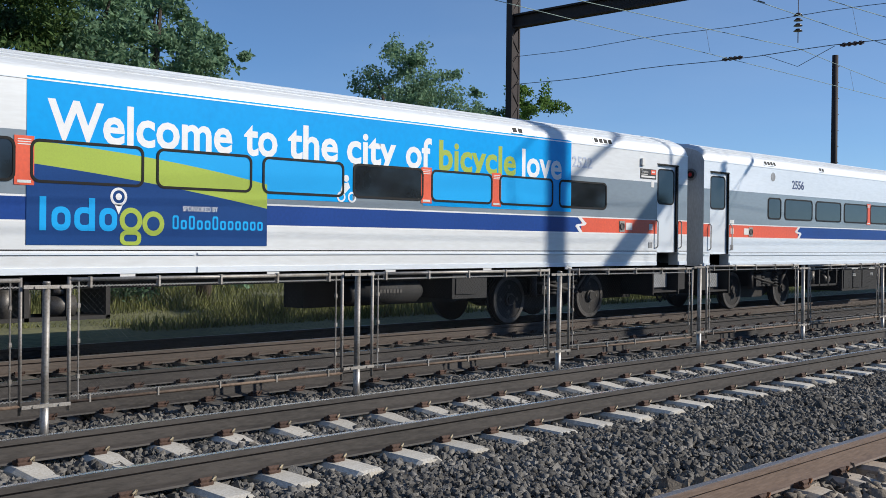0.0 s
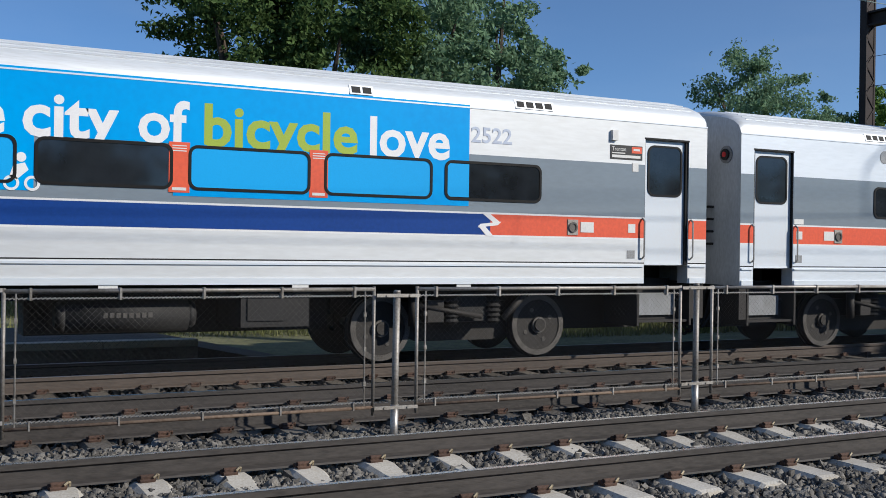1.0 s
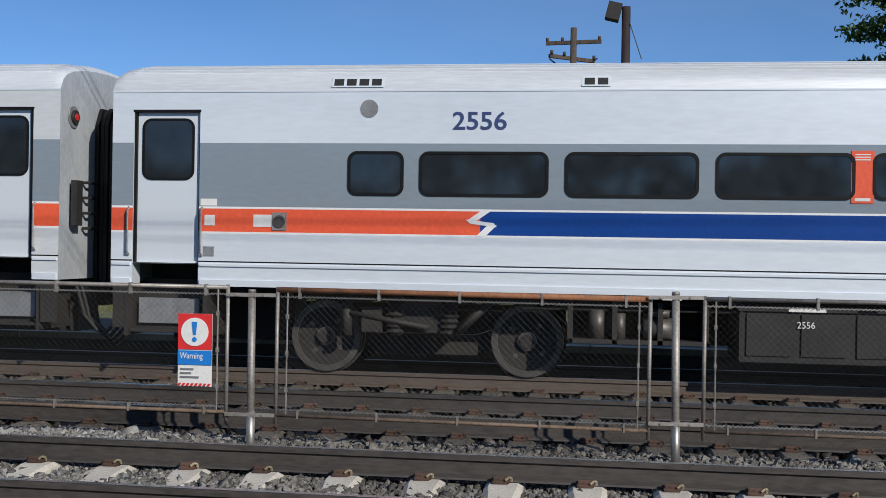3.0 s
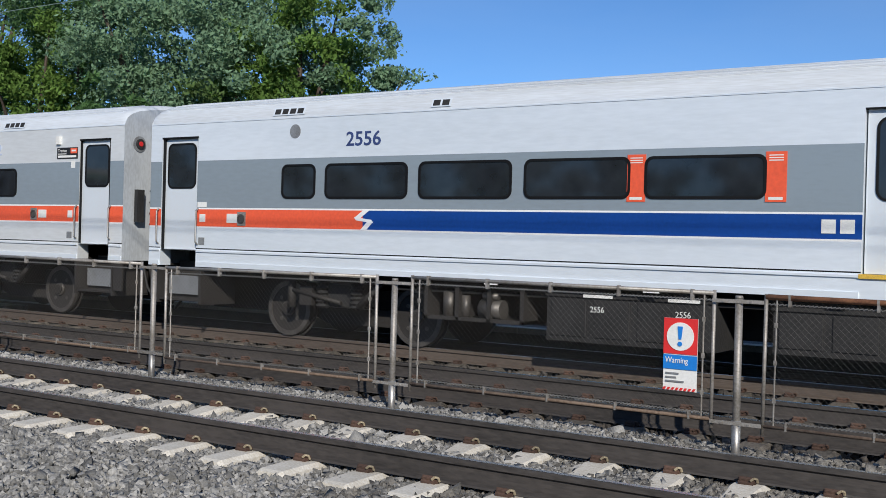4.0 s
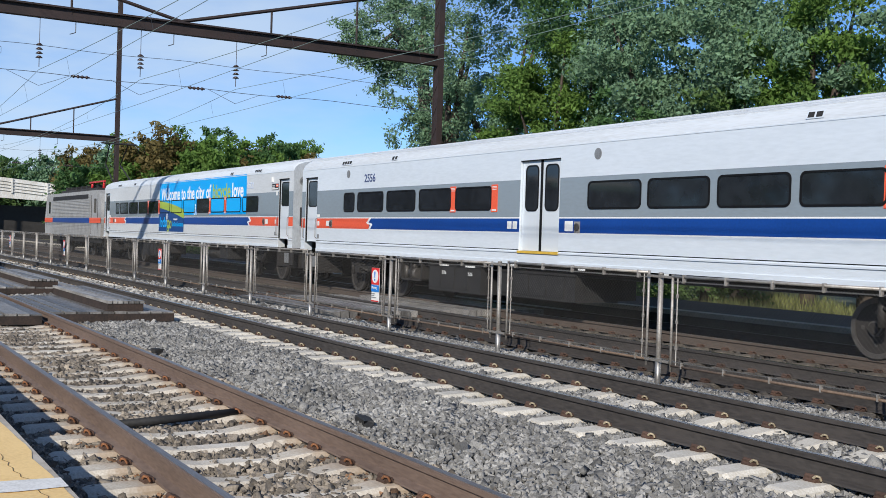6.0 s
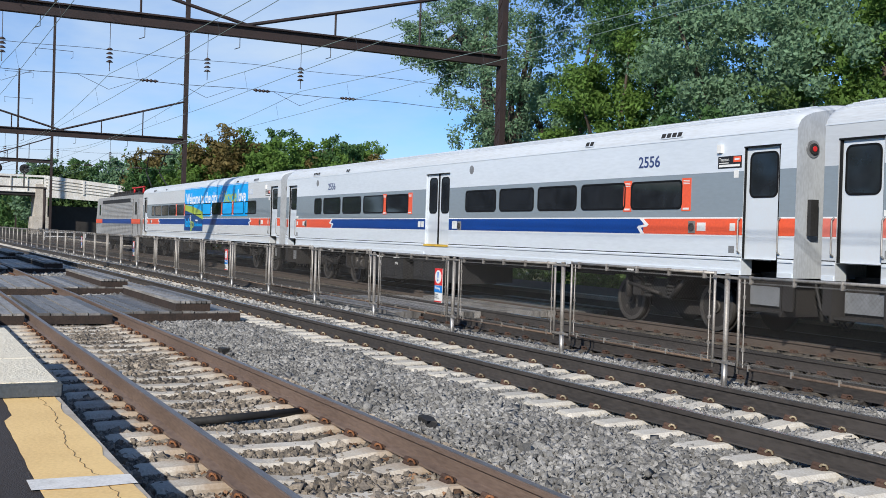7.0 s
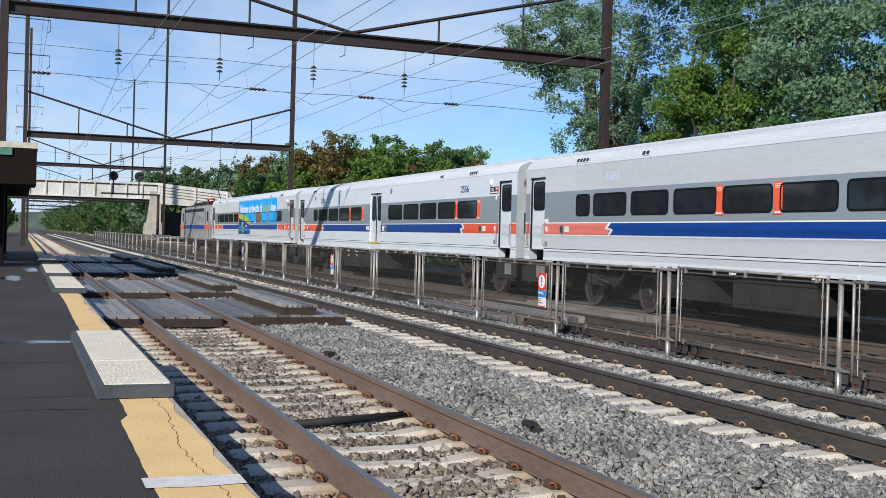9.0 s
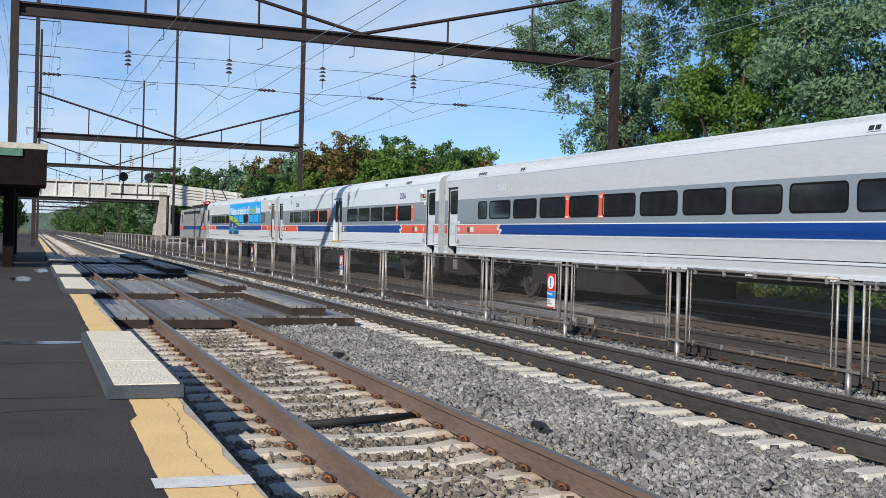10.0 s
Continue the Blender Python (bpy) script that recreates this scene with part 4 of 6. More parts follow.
def advertisement(car):
    y = -WIDE - .003
    x0, x1 = -2.41, 8.42

    def sheet(name, outline, mat, label, d=0.0):
        bm = bmesh.new()
        prism(bm, outline, y - d - .0015, y - d + .001)
        return part(name, bm, [mat], car, label)
    # the blue sheet leaves one window and half of the last one free
    cols = [x0, ROW[3] - .04, ROW[3] + 1.52, ROW[0] + .34, x1]
    for a, b in zip(cols, cols[1:]):
        low = 2.77 if abs(a - cols[1]) < .01 else 2.15
        sheet("advertising_wrap", [(a, low), (b, low), (b, 3.53), (a, 3.53)], WRAP_CYAN, "bright blue vinyl advertisement")
    n = 24
    # lime hill that falls away to the right, and the dark sheet under it
    xs = [x0 + k * 3.6 / n for k in range(n + 1)]
    top = [2.74 - .02 * (x - x0) ** 2 - .035 * (x - x0) for x in xs]
    low = [2.46 - .012 * (x - x0) ** 2 - .085 * (x - x0) for x in xs]
    low = [min(a, t - .22) for a, t in zip(low, top)]
    sheet("lime_hill", list(zip(xs, low)) + list(zip(xs, top))[::-1], WRAP_LIME, "lime green curved vinyl shape", .002)
    sheet("dark_panel", [(x0, 1.46), (x0 + 3.6, 1.46)] + list(zip(xs, [v + .004 for v in low]))[::-1], WRAP_NAVY, "dark blue vinyl panel", .004)
    for k, (text, x0w, x1w) in enumerate(SLOGAN):
        words("slogan_word", text, .71, WRAP_LIME if text == "bicycle" else WRAP_WHITE, car, pose(x0w, -WIDE - .0052, 2.775, 90), .0004, x1w - x0w, .017)
    plate(car, "wrap_strip", ROW[0] + .01, ROW[0] + .34, 2.27, 2.72, WRAP_SKY, "blue vinyl over half a window", t=.0075)
    words("small_print", "SPONSORED BY", .10, WRAP_WHITE, car, pose(-.22, y - .009, 1.93, 90), .002, .56)
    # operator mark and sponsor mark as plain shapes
    z0, d = 1.64, .006
    for xa, w, kind in ((-2.26, .10, "bar"), (-2.09, .25, "ring"), (-1.79, .28, "tall"), (-1.45, .25, "ring")):
        bm = bmesh.new()
        if kind != "bar":
            ring(bm, rounded(xa, xa + w, z0, z0 + .30, .11), rounded(xa + .075, xa + w - .075, z0 + .075, z0 + .225, .045), y - d - .002, y - d)
        if kind != "ring":
            box(bm, xa + w - .085, xa + w, y - d - .003, y - d - .0005, z0, z0 + .42)
        part("mark_shape", bm, [WRAP_SKY], car, "light blue mark")
    for cx, cz in ((-1.0, 1.79), (-.67, 1.75)):
        bm = bmesh.new()
        ring(bm, disc_outline(cx, cz, .165), disc_outline(cx, cz, .095), y - d - .002, y - d)
        if cx < -.8:
            ring(bm, rounded(cx - .16, cx + .15, cz - .33, cz - .14, .08), rounded(cx - .10, cx + .09, cz - .28, cz - .19, .04), y - d - .0035, y - d)
        part("mark_shape", bm, [WRAP_LIME], car, "lime green mark")
    bm = bmesh.new()
    ring(bm, disc_outline(-1.18, 2.09, .12), disc_outline(-1.18, 2.09, .085), y - .010, y - .008)
    prism(bm, disc_outline(-1.18, 2.09, .045, 14), y - .010, y - .008)
    prism(bm, [(-1.24, 1.99), (-1.18, 1.86), (-1.12, 1.99)], y - .010, y - .008)
    part("mark_pin", bm, [WRAP_WHITE], car, "white round pin mark")
    xx = -.38
    for k in range(12):
        bm = bmesh.new()
        h = .19 if k in (0, 2, 5) else .13
        ring(bm, rounded(xx, xx + .095, 1.68, 1.68 + h, .03), rounded(xx + .028, xx + .067, 1.708, 1.68 + h - .028, .015), y - .008, y - d)
        part("mark_shape", bm, [WRAP_SKY], car, "light blue mark")
        xx += .127
    # white rider mark by the free window
    bm = bmesh.new()
    for cx, r in ((2.60, .085), (2.82, .085)):
        ring(bm, disc_outline(cx, 2.21 + .02, r), disc_outline(cx, 2.23, r - .03), y - .006, y - .003)
    prism(bm, disc_outline(2.70, 2.52, .055, 14), y - .006, y - .003)
    prism(bm, [(2.58, 2.30), (2.66, 2.27), (2.78, 2.38), (2.74, 2.46), (2.62, 2.43)], y - .006, y - .003)
    part("bicycle_mark", bm, [WRAP_WHITE], car, "white bicycle shape")


advertisement(car_one)


def locomotive():
    lo = thing("locomotive", "grey electric locomotive with ribbed sides and a raised pantograph", "locomotive")
    hl, w = 7.8, 1.52
    bm = bmesh.new()
    prof = [(-hl, 1.0), (hl, 1.0), (hl + .15, 2.0), (hl - .35, 3.35), (hl - .7, 3.55), (-hl + .7, 3.55), (-hl + .35, 3.35), (-hl - .15, 2.0)]
    prism(bm, prof, -w, w)
    part("body", bm, [LOCO], lo)
    for k in range(26):
        bm = bmesh.new()
        z = 1.15 + k * .085
        box(bm, -5.6, 5.4, -w - .025, -w + .001, z, z + .045)
        part("side_rib", bm, [LOCO], lo)
    for a, b, m in ((-5.2, 5.2, CAR_BLUE), (5.2, 7.85, CAR_RED), (-7.85, -5.2, CAR_RED)):
        plate(lo, "stripe", a, b, 1.80, 2.08, m, y=-w - .026)
    for x in (-6.6, 6.2):
        bm = bmesh.new()
        prism(bm, rounded(x, x + .5, 2.35, 3.1, .06), -w - .012, -w + .001)
        part("cab_window", bm, [GLASS], lo)
    plate(lo, "vent_band", -5.2, 4.8, 3.12, 3.36, UNDER, "row of dark vents", y=-w - .02)
    bm = bmesh.new()
    for x in (5.55, 7.05):
        box(bm, x - .02, x + .02, -w - .012, -w + .001, 1.2, 3.3)
    part("cab_door", bm, [GASKET], lo)
    bm = bmesh.new()
    box(bm, -5, 5, -1.1, 1.1, 3.55, 3.75)
    for k in range(7):
        box(bm, -4.6 + k * 1.4, -4.2 + k * 1.4, -.9, .9, 3.75, 3.95)
    part("roof_gear", bm, [UNDER_GREY], lo)
    bm = bmesh.new()
    for x in (3.2, 6.0):
        rod(bm, (x, -1.0, 3.7), (x + .1, -1.0, 4.05), .07, 8)
        rod(bm, (x, 1.0, 3.7), (x + .1, 1.0, 4.05), .07, 8)
    box(bm, 2.9, 6.4, -1.1, -1.0, 4.02, 4.10)
    box(bm, 2.9, 6.4, 1.0, 1.1, 4.02, 4.10)
    part("pantograph_base", bm, [SIGN_RED], lo, "red pantograph base")
    bm = bmesh.new()
    for y in (-.5, .5):
        rod(bm, (5.8, y, 4.1), (3.6, y * .8, 5.1), .04, 6)
        rod(bm, (3.6, y * .8, 5.1), (4.9, y, 6.2), .035, 6)
    rod(bm, (4.9, -.95, 6.2), (4.9, .95, 6.2), .05, 6)
    part("pantograph", bm, [UNDER], lo, "raised black pantograph")
    bm = bmesh.new()
    box(bm, -7.4, 7.4, -1.35, 1.35, .75, 1.0)
    part("underframe", bm, [UNDER], lo)
    for s in (-1, 1):
        bogie(lo, s * 4.4)
    return lo


loco = locomotive()


def motions():
    stops = [k * 0.5 for k in range(21)]
    for car, off in ((car_one, -SPACING), (car_two, 0.0), (car_three, SPACING - .12), (loco, -SPACING - HALF - .7 - 8.0)):
        walk(car, [(t, pose(run(t) + off, T4, T4_Z + (.04 if car == car_one else 0))) for t in stops])
    for w, x in SPINNING:
        turn = [(k / FPS, pose(x, 0, .455, 0, math.degrees((run(k / FPS) - run(0)) / .455), 0)) for k in range(0, 301)]
        walk(w, turn)


# ---- fence between the second and third track ----
FENCE_Y, PITCH, FIRST = 9.16, 3.6626, 8.041
FOOT = -0.165


def chain_link(x0, x1, z0, z1):
    """Diamond mesh of thin crossing wires."""
    s, r = .058, .0013
    vs, fs = [], []
    w, h = x1 - x0, z1 - z0
    for sgn in (1, -1):
        for k in range(int(-h / s) - 1, int(w / s) + 1):
            a = k * s
            t0, t1 = max(0.0, -a), min(h, w - a)
            if t1 - t0 < .01:
                continue
            p = [(a + t0, t0), (a + t1, t1)]
            if sgn < 0:
                p = [(w - u, v) for u, v in p]
            n = len(vs)
            for (u, v) in p:
                for dx, dy in ((r, 0), (-r * .5, r), (-r * .5, -r)):
                    vs.append((x0 + u + dx, dy + sgn * r, z0 + v))
            for i in range(3):
                j = (i + 1) % 3
                fs.append((n + i, n + j, n + 3 + j, n + 3 + i))
    return fast_mesh("wire_mesh", np.array(vs), np.array(fs), WIRE)


def fence():
    fe = thing("fence", "galvanised chain-link fence of framed panels between posts", "fence", kind="structure")
    bm = bmesh.new()
    rod(bm, (0, 0, FOOT - .25), (0, 0, 1.15), .033, 12)
    rod(bm, (0, 0, 1.15), (0, 0, 1.175), .037, 12, .030)
    post = mesh_of(bm, GALV_OLD, "post")
    bm = bmesh.new()
    rod(bm, (0, 0, FOOT - .25), (0, 0, .10), .039, 12)
    sleeve = mesh_of(bm, GALV, "post_sleeve")
    half = PITCH / 2 - .225
    bm = bmesh.new()
    for x in (-half, half):
        rod(bm, (x, 0, .0), (x, 0, 1.20), .017, 8)
    rod(bm, (-half, 0, 1.175), (half, 0, 1.175), .019, 8)
    rod(bm, (-half, 0, .075), (half, 0, .075), .016, 8, mi=1)
    for x in (-half + .09, half - .09):
        rod(bm, (x, 0, .08), (x, 0, 1.16), .008, 6)
        for z in (.30, .62, .94):
            box(bm, x - .012, x + .012, -.014, .014, z - .02, z + .02)
    for x in np.linspace(-half + .2, half - .2, 5):
        box(bm, x - .010, x + .010, -.026, .026, 1.10, 1.20)
        box(bm, x - .008, x + .008, -.021, .021, .055, .13)
    frame_mesh = mesh_of(bm, [GALV_OLD, RAIL_OLD], "panel_frame")
    bm = bmesh.new()
    for z in (1.115, .125):
        n = 90
        for k in range(n):
            x = -half + 2 * half * k / n
            rod(bm, (x, 0, z - .006), (x + 2 * half / n, 0, z + .006), .007, 4, caps=False)
    cord = mesh_of(bm, GALV, "tension_wire")
    wires = chain_link(-half, half, .075, 1.175)
    bm = bmesh.new()
    for z in (.075, 1.125):
        for s in (-1, 1):
            box(bm, min(0, s * .225), max(0, s * .225), -.040, -.032, z - .014, z + .018)
            rod(bm, (s * .12, -.05, z), (s * .12, -.02, z), .013, 6)
    clampm = mesh_of(bm, GALV_OLD, "clamp")
    for k in range(-14, 44):
        x = FIRST - PITCH * k
        r = random.Random(k)
        lift = r.uniform(-.03, .05)
        p = part("post", post, None, fe, m=pose(x, FENCE_Y, lift, r.uniform(-.6, .6), r.uniform(-.8, .8)))
        part("post_sleeve", sleeve, None, p, "clean steel sleeve")
        part("clamp", clampm, None, p)
        pan = part("panel_frame", frame_mesh, None, fe, m=pose(x - PITCH / 2, FENCE_Y, r.uniform(-.02, .02), 0, r.uniform(-.35, .35)))
        if k == 2:
            bm = bmesh.new()
            rod(bm, (-half, 0, 1.175), (half, 0, 1.175), .025, 8)
            part("top_rail", bm, [RUSTY], pan, "rust-red top rail")
        part("wire_mesh", wires, None, pan)
        part("tension_wire", cord, None, pan)
    return fe


fence()


def warning_sign(x):
    s = thing("warning_sign", "red, white and blue warning board on the chain-link fence", "sign", "warning signs on the fence", at=(x, FENCE_Y - .045, .30))
    w, h = .155, .64

    def board(name, z0, z1, mat, label="", t=0.0, x0=-w, x1=w):
        bm = bmesh.new()
        prism(bm, [(x0, z0), (x1, z0), (x1, z1), (x0, z1)], -.006 - t, .002 - t)
        return part(name, bm, [mat], s, label)
    board("backing", 0, h, LABEL)
    board("red_field", .325, h, SIGN_RED, "red upper field", .009)
    board("blue_band", .19, .315, SIGN_BLUE, "blue band", .009)
    bm = bmesh.new()
    prism(bm, disc_outline(0, .48, .125), -.021, -.011)
    d = part("white_disc", bm, [LABEL], s, "white disc")
    bm = bmesh.new()
    prism(bm, [(-.012, .455), (.012, .455), (.024, .57), (-.024, .57)], -.028, -.022)
    prism(bm, disc_outline(0, .415, .021, 12), -.028, -.022)
    part("exclamation_mark", bm, [SIGN_BLUE], d)
    words("warning_word", "Warning", .075, LABEL, s, pose(-.135, -.018, .245, 90), .002, .21)
    for k, z in enumerate((.145, .11, .075)):
        board("lettering_bar", z, z + .014, STEP_GREY, "", .010, -.13, -.13 + (.12, .10, .17)[k])
    for k in range(8):
        a = -w + k * w / 4
        bm = bmesh.new()
        prism(bm, [(a, .005), (a + .022, .005), (a + .035, .028), (a + .013, .028)], -.019, -.010)
        part("hazard_bar", bm, [SIGN_RED], s)


for k in (3, 7, 11, 15, 19):
    warning_sign(FIRST - PITCH * k - .50)


# ---- platform ----
def platform():
    pl = thing("platform", "dark asphalt platform with a worn yellow edge", "platform", kind="structure")
    bm = bmesh.new()
    box(bm, -240, 60, -7.0, PLAT_Y - .30, -.25, PLAT_Z)
    part("asphalt", bm, [ASPHALT], pl)
    bm = bmesh.new()
    box(bm, -240, 60, PLAT_Y - .30, PLAT_Y, -.25, PLAT_Z)
    part("kerb", bm, [BRIDGE_CONC], pl)
    # yellow paint with ragged edges, in runs
    r = random.Random(3)
    for x0, x1 in ((-14.0, 12.0), (-23.4, -13.6), (-60, -31.5), (-140, -60)):
        bm = bmesh.new()
        n = max(8, int((x1 - x0) / .22))
        outer, inner = [], []
        chip = 0
        for k in range(n + 1):
            x = x0 + (x1 - x0) * k / n
            chip = max(0, chip * .7 + r.choice((0, 0, 0, 0, .06)) * r.random())
            outer.append(bm.verts.new((x, PLAT_Y - .012 - chip - r.uniform(0, .012), PLAT_Z + .004)))
            inner.append(bm.verts.new((x, PLAT_Y - .40 - .012 * math.sin(x * .7) - r.uniform(0, .012) - (.07 if x > -8 else 0), PLAT_Z + .004)))
        for k in range(n):
            bm.faces.new((inner[k], inner[k + 1], outer[k + 1], outer[k]))
        part("yellow_edge", bm, [YELLOW], pl, "worn yellow edge paint")
    bm = bmesh.new()
    pts = [(-5.97, .63), (-5.73, .63), (-5.70, .9), (-5.72, 1.155), (-5.94, 1.155), (-5.96, .9)]
    bm.faces.new([bm.verts.new((x, y, PLAT_Z + .009)) for x, y in pts])
    part("white_mark", bm, [WHITE_MARK], pl, "white painted bar")
    # cracks across the asphalt
    for x in (-8.4, -9.1, -11.4, -13.3, -16.5, -20.5):
        bm = bmesh.new()
        y = -3.0
        prev = None
        while y < .72:
            xx = x + r.uniform(-.05, .05)
            cur = [bm.verts.new((xx - .012, y, PLAT_Z + .003)), bm.verts.new((xx + .012, y, PLAT_Z + .003))]
            if prev:
                bm.faces.new((prev[0], prev[1], cur[1], cur[0]))
            prev = cur
            y += .22
        part("crack", bm, [BLACK], pl)
    # crack along the paint
    bm = bmesh.new()
    prev, x = None, -9.0
    while x < -3:
        y = PLAT_Y - .17 + .03 * math.sin(x * 2.1) + r.uniform(-.02, .02)
        cur = [bm.verts.new((x, y - .0022, PLAT_Z + .0065)), bm.verts.new((x, y + .0022, PLAT_Z + .0065))]
        if prev:
            bm.faces.new((prev[0], prev[1], cur[1], cur[0]))
        prev = cur
        x += .08
    part("crack", bm, [CRACK], pl)


platform()


def far_platform():
    """The opposite platform: it ends beside the middle of the fence, its kerb pale, its top dark."""
    pl = thing("far_platform", "low dark asphalt platform with a pale worn kerb beyond the far track", "platform", kind="structure")
    y0, y1, x1, z = 16.08, 19.3, 4.4, .14
    bm = bmesh.new()
    box(bm, -240, x1 - .6, y0 + .302, y1, -.6, z - .004)
    prism_x = [(x1 - .6, z - .004), (x1 + 2.2, -.44), (x1 - .6, -.6)]
    a = [bm.verts.new((x, y0 + .302, v)) for x, v in prism_x]
    b = [bm.verts.new((x, y1, v)) for x, v in prism_x]
    bm.faces.new(a)
    bm.faces.new(b[::-1])
    for k in range(3):
        bm.faces.new((a[k], b[k], b[(k + 1) % 3], a[(k + 1) % 3]))
    part("asphalt", bm, [ASPHALT], pl)
    x, k = -120.0, 0
    while x < x1:
        w = min(3.0, x1 - x)
        bm = bmesh.new()
        box(bm, x + .008, x + w - .008, y0, y0 + .30, z - .10, z)
        part("kerb", bm, [KERB], pl)
        x, k = x + 3.0, k + 1
    bm = bmesh.new()
    box(bm, -240, x1, y0 + .04, y0 + .30, -.6, z - .102)
    part("retaining_wall", bm, [FAR_WALL], pl, "dark platform wall")


far_platform()
PUDDLE = material("puddle", (0.03, 0.03, 0.032), 0.16, spec=0.5)


def puddle(x, y, a, b, seed):
    r = random.Random(seed)
    bm = bmesh.new()
    pts = [(x + a * math.cos(k * math.tau / 18) * r.uniform(.7, 1.1), y + b * math.sin(k * math.tau / 18) * r.uniform(.7, 1.1)) for k in range(18)]
    bm.faces.new([bm.verts.new((u, v, PLAT_Z + .004)) for u, v in pts])
    ob = part("puddle", bm, [PUDDLE])
    tagged(ob, "shallow puddle on dark asphalt", "puddle", "puddles on the platform")


for k, (x, y, a, b) in enumerate(((-13.4, .0, .18, .9), (-30, -.2, 1.6, .35), (-36, .3, 1.8, .25))):
    puddle(x, y, a, b, k)


def boarding_block(x0, x1, y0, y1, h, plates, label):
    b = thing("boarding_block", label, "platform block", "raised blocks along the platform edge")
    bm = bmesh.new()
    box(bm, x0, x1, y0, y1, PLAT_Z, PLAT_Z + h)
    bmesh.ops.bevel(bm, geom=bm.edges[:], offset=.012, segments=2, affect="EDGES")
    part("body", bm, [BLOCK_GREY], b)
    n = len(plates) - 1
    for k in range(n):
        a, c = x0 + (x1 - x0) * plates[k], x0 + (x1 - x0) * plates[k + 1]
        bm = bmesh.new()
        box(bm, a + .03, c - .03, y0 + .06, y1 - .04, PLAT_Z + h + .001, PLAT_Z + h + .010)
        part("tactile_plate", bm, [TACTILE], b, "cream tactile plate")


boarding_block(-13.55, -8.82, .58, 1.185, .115, (0, .66, 1), "grey boarding block with cream tactile plates")
boarding_block(-28.6, -23.3, .62, 1.29, .115, (0, .5, 1), "grey boarding block with cream tactile plates")
boarding_block(-38.0, -31.0, .60, 1.32, .115, (0, .5, 1), "grey boarding block in the shade")
boarding_block(-52.0, -44.0, .60, 1.32, .115, (0, .5, 1), "grey boarding block in the shade")


# ---- plank crossings over the platform track, with raised blocks on them ----
def crossing(x0, x1, label):
    c = thing("plank_crossing", label, "crossing", "plank crossings over the track")
    r = random.Random(int(-x0))
    for y0, y1, back in ((1.22, T1 - .84, 0), (T1 - .64, T1 + .64, 0), (T1 + .84, 5.95, .35)):
        n = max(3, round((y1 - y0) / .215))
        w = (y1 - y0) / n
        for k in range(n):
            bm = bmesh.new()
            e = r.uniform(0, .05)
            box(bm, x0 + e, x1 - back - r.uniform(0, .05), y0 + k * w + .013, y0 + (k + 1) * w - .013, -.19, -.016 + r.uniform(-.012, .012))
            part("plank", bm, [TIMBER], c)
        bm = bmesh.new()
        box(bm, x1 - back + .002, x1 - back + .03, y0 + .02, y1 - .02, -.20, -.05)
        part("end_board", bm, [TIMBER_EDGE], c, "rusty end board")


def inner_crossing(x0, x1):
    """Planks between and beside the rails of the two tracks behind the fence."""
    c = thing("plank_crossing", "dark plank crossing behind the chain-link fence", "crossing", "plank crossings over the track")
    r = random.Random(41)
    for t in (T3, T4):
        for y0, y1 in ((t - 1.45, t - .84), (t - .64, t + .64), (t + .84, t + 1.45)):
            n = max(3, round((y1 - y0) / .215))
            w = (y1 - y0) / n
            for k in range(n):
                bm = bmesh.new()
                box(bm, x0, x1 - r.uniform(0, .06), y0 + k * w + .012, y0 + (k + 1) * w - .012, -.23, -.085 + r.uniform(-.008, .008))
                part("plank", bm, [TIMBER], c)


def plank_block(x0, x1, y0, y1, h):
    b = thing("plank_block", "dark timber boarding block on the plank crossing", "platform block", "raised timber blocks on the crossings")
    r = random.Random(int(-x0 * 3))
    n = 7
    for k in range(n):
        w = (y1 - y0) / n
        bm = bmesh.new()
        box(bm, x0, x1, y0 + k * w + .009, y0 + (k + 1) * w - .009, h - .05, h + r.uniform(-.006, .006))
        part("plank", bm, [TIMBER], b)
    bm = bmesh.new()
    box(bm, x0 + .02, x1 - .02, y0 + .02, y1 - .02, -.02, h - .052)
    part("frame", bm, [TIMBER_EDGE], b)


for x0, x1 in ((-25.1, -19.9), (-34.6, -28.2), (-50.5, -40.5), (-63, -54)):
    crossing(x0, x1, "dark wet plank crossing between the rails")
    plank_block(x0 - .6, x1 - .45, 4.70, 5.40, .18)


inner_crossing(-26.6, -20.8)


# ---- catenary structures ----
SPAN_Y = (3.05, 6.6, 10.1, 13.72)


def lattice_mast(x, y, top, w=.36, group="catenary masts"):
    """A mast of two channels laced together."""
    m = thing("catenary_mast", "dark brown riveted steel catenary mast", "mast", group, at=(x, y, -.4))
    for s in (-1, 1):
        bm = bmesh.new()
        box(bm, s * w / 2 - .035, s * w / 2 + .035, -.13, .13, 0, top)
        part("channel", bm, [MAST], m)
    bm = bmesh.new()
    z, k = .3, 0
    while z < top - .5:
        for yy in (-.12, .12):
            a, b = (-w / 2, w / 2) if k % 2 else (w / 2, -w / 2)
            rod(bm, (a, yy, z), (b, yy, z + .45), .025, 4)
        z += .45
        k += 1
    part("lacing", bm, [MAST], m)
    bm = bmesh.new()
    box(bm, -w / 2 - .02, w / 2 + .02, -.11, .11, .02, top - .02)
    part("web_plate", bm, [MAST], m)
    bm = bmesh.new()
    box(bm, -.45, .45, -.4, .4, -.3, .25)
    part("footing", bm, [BRIDGE_CONC], m, "concrete footing")
    return m


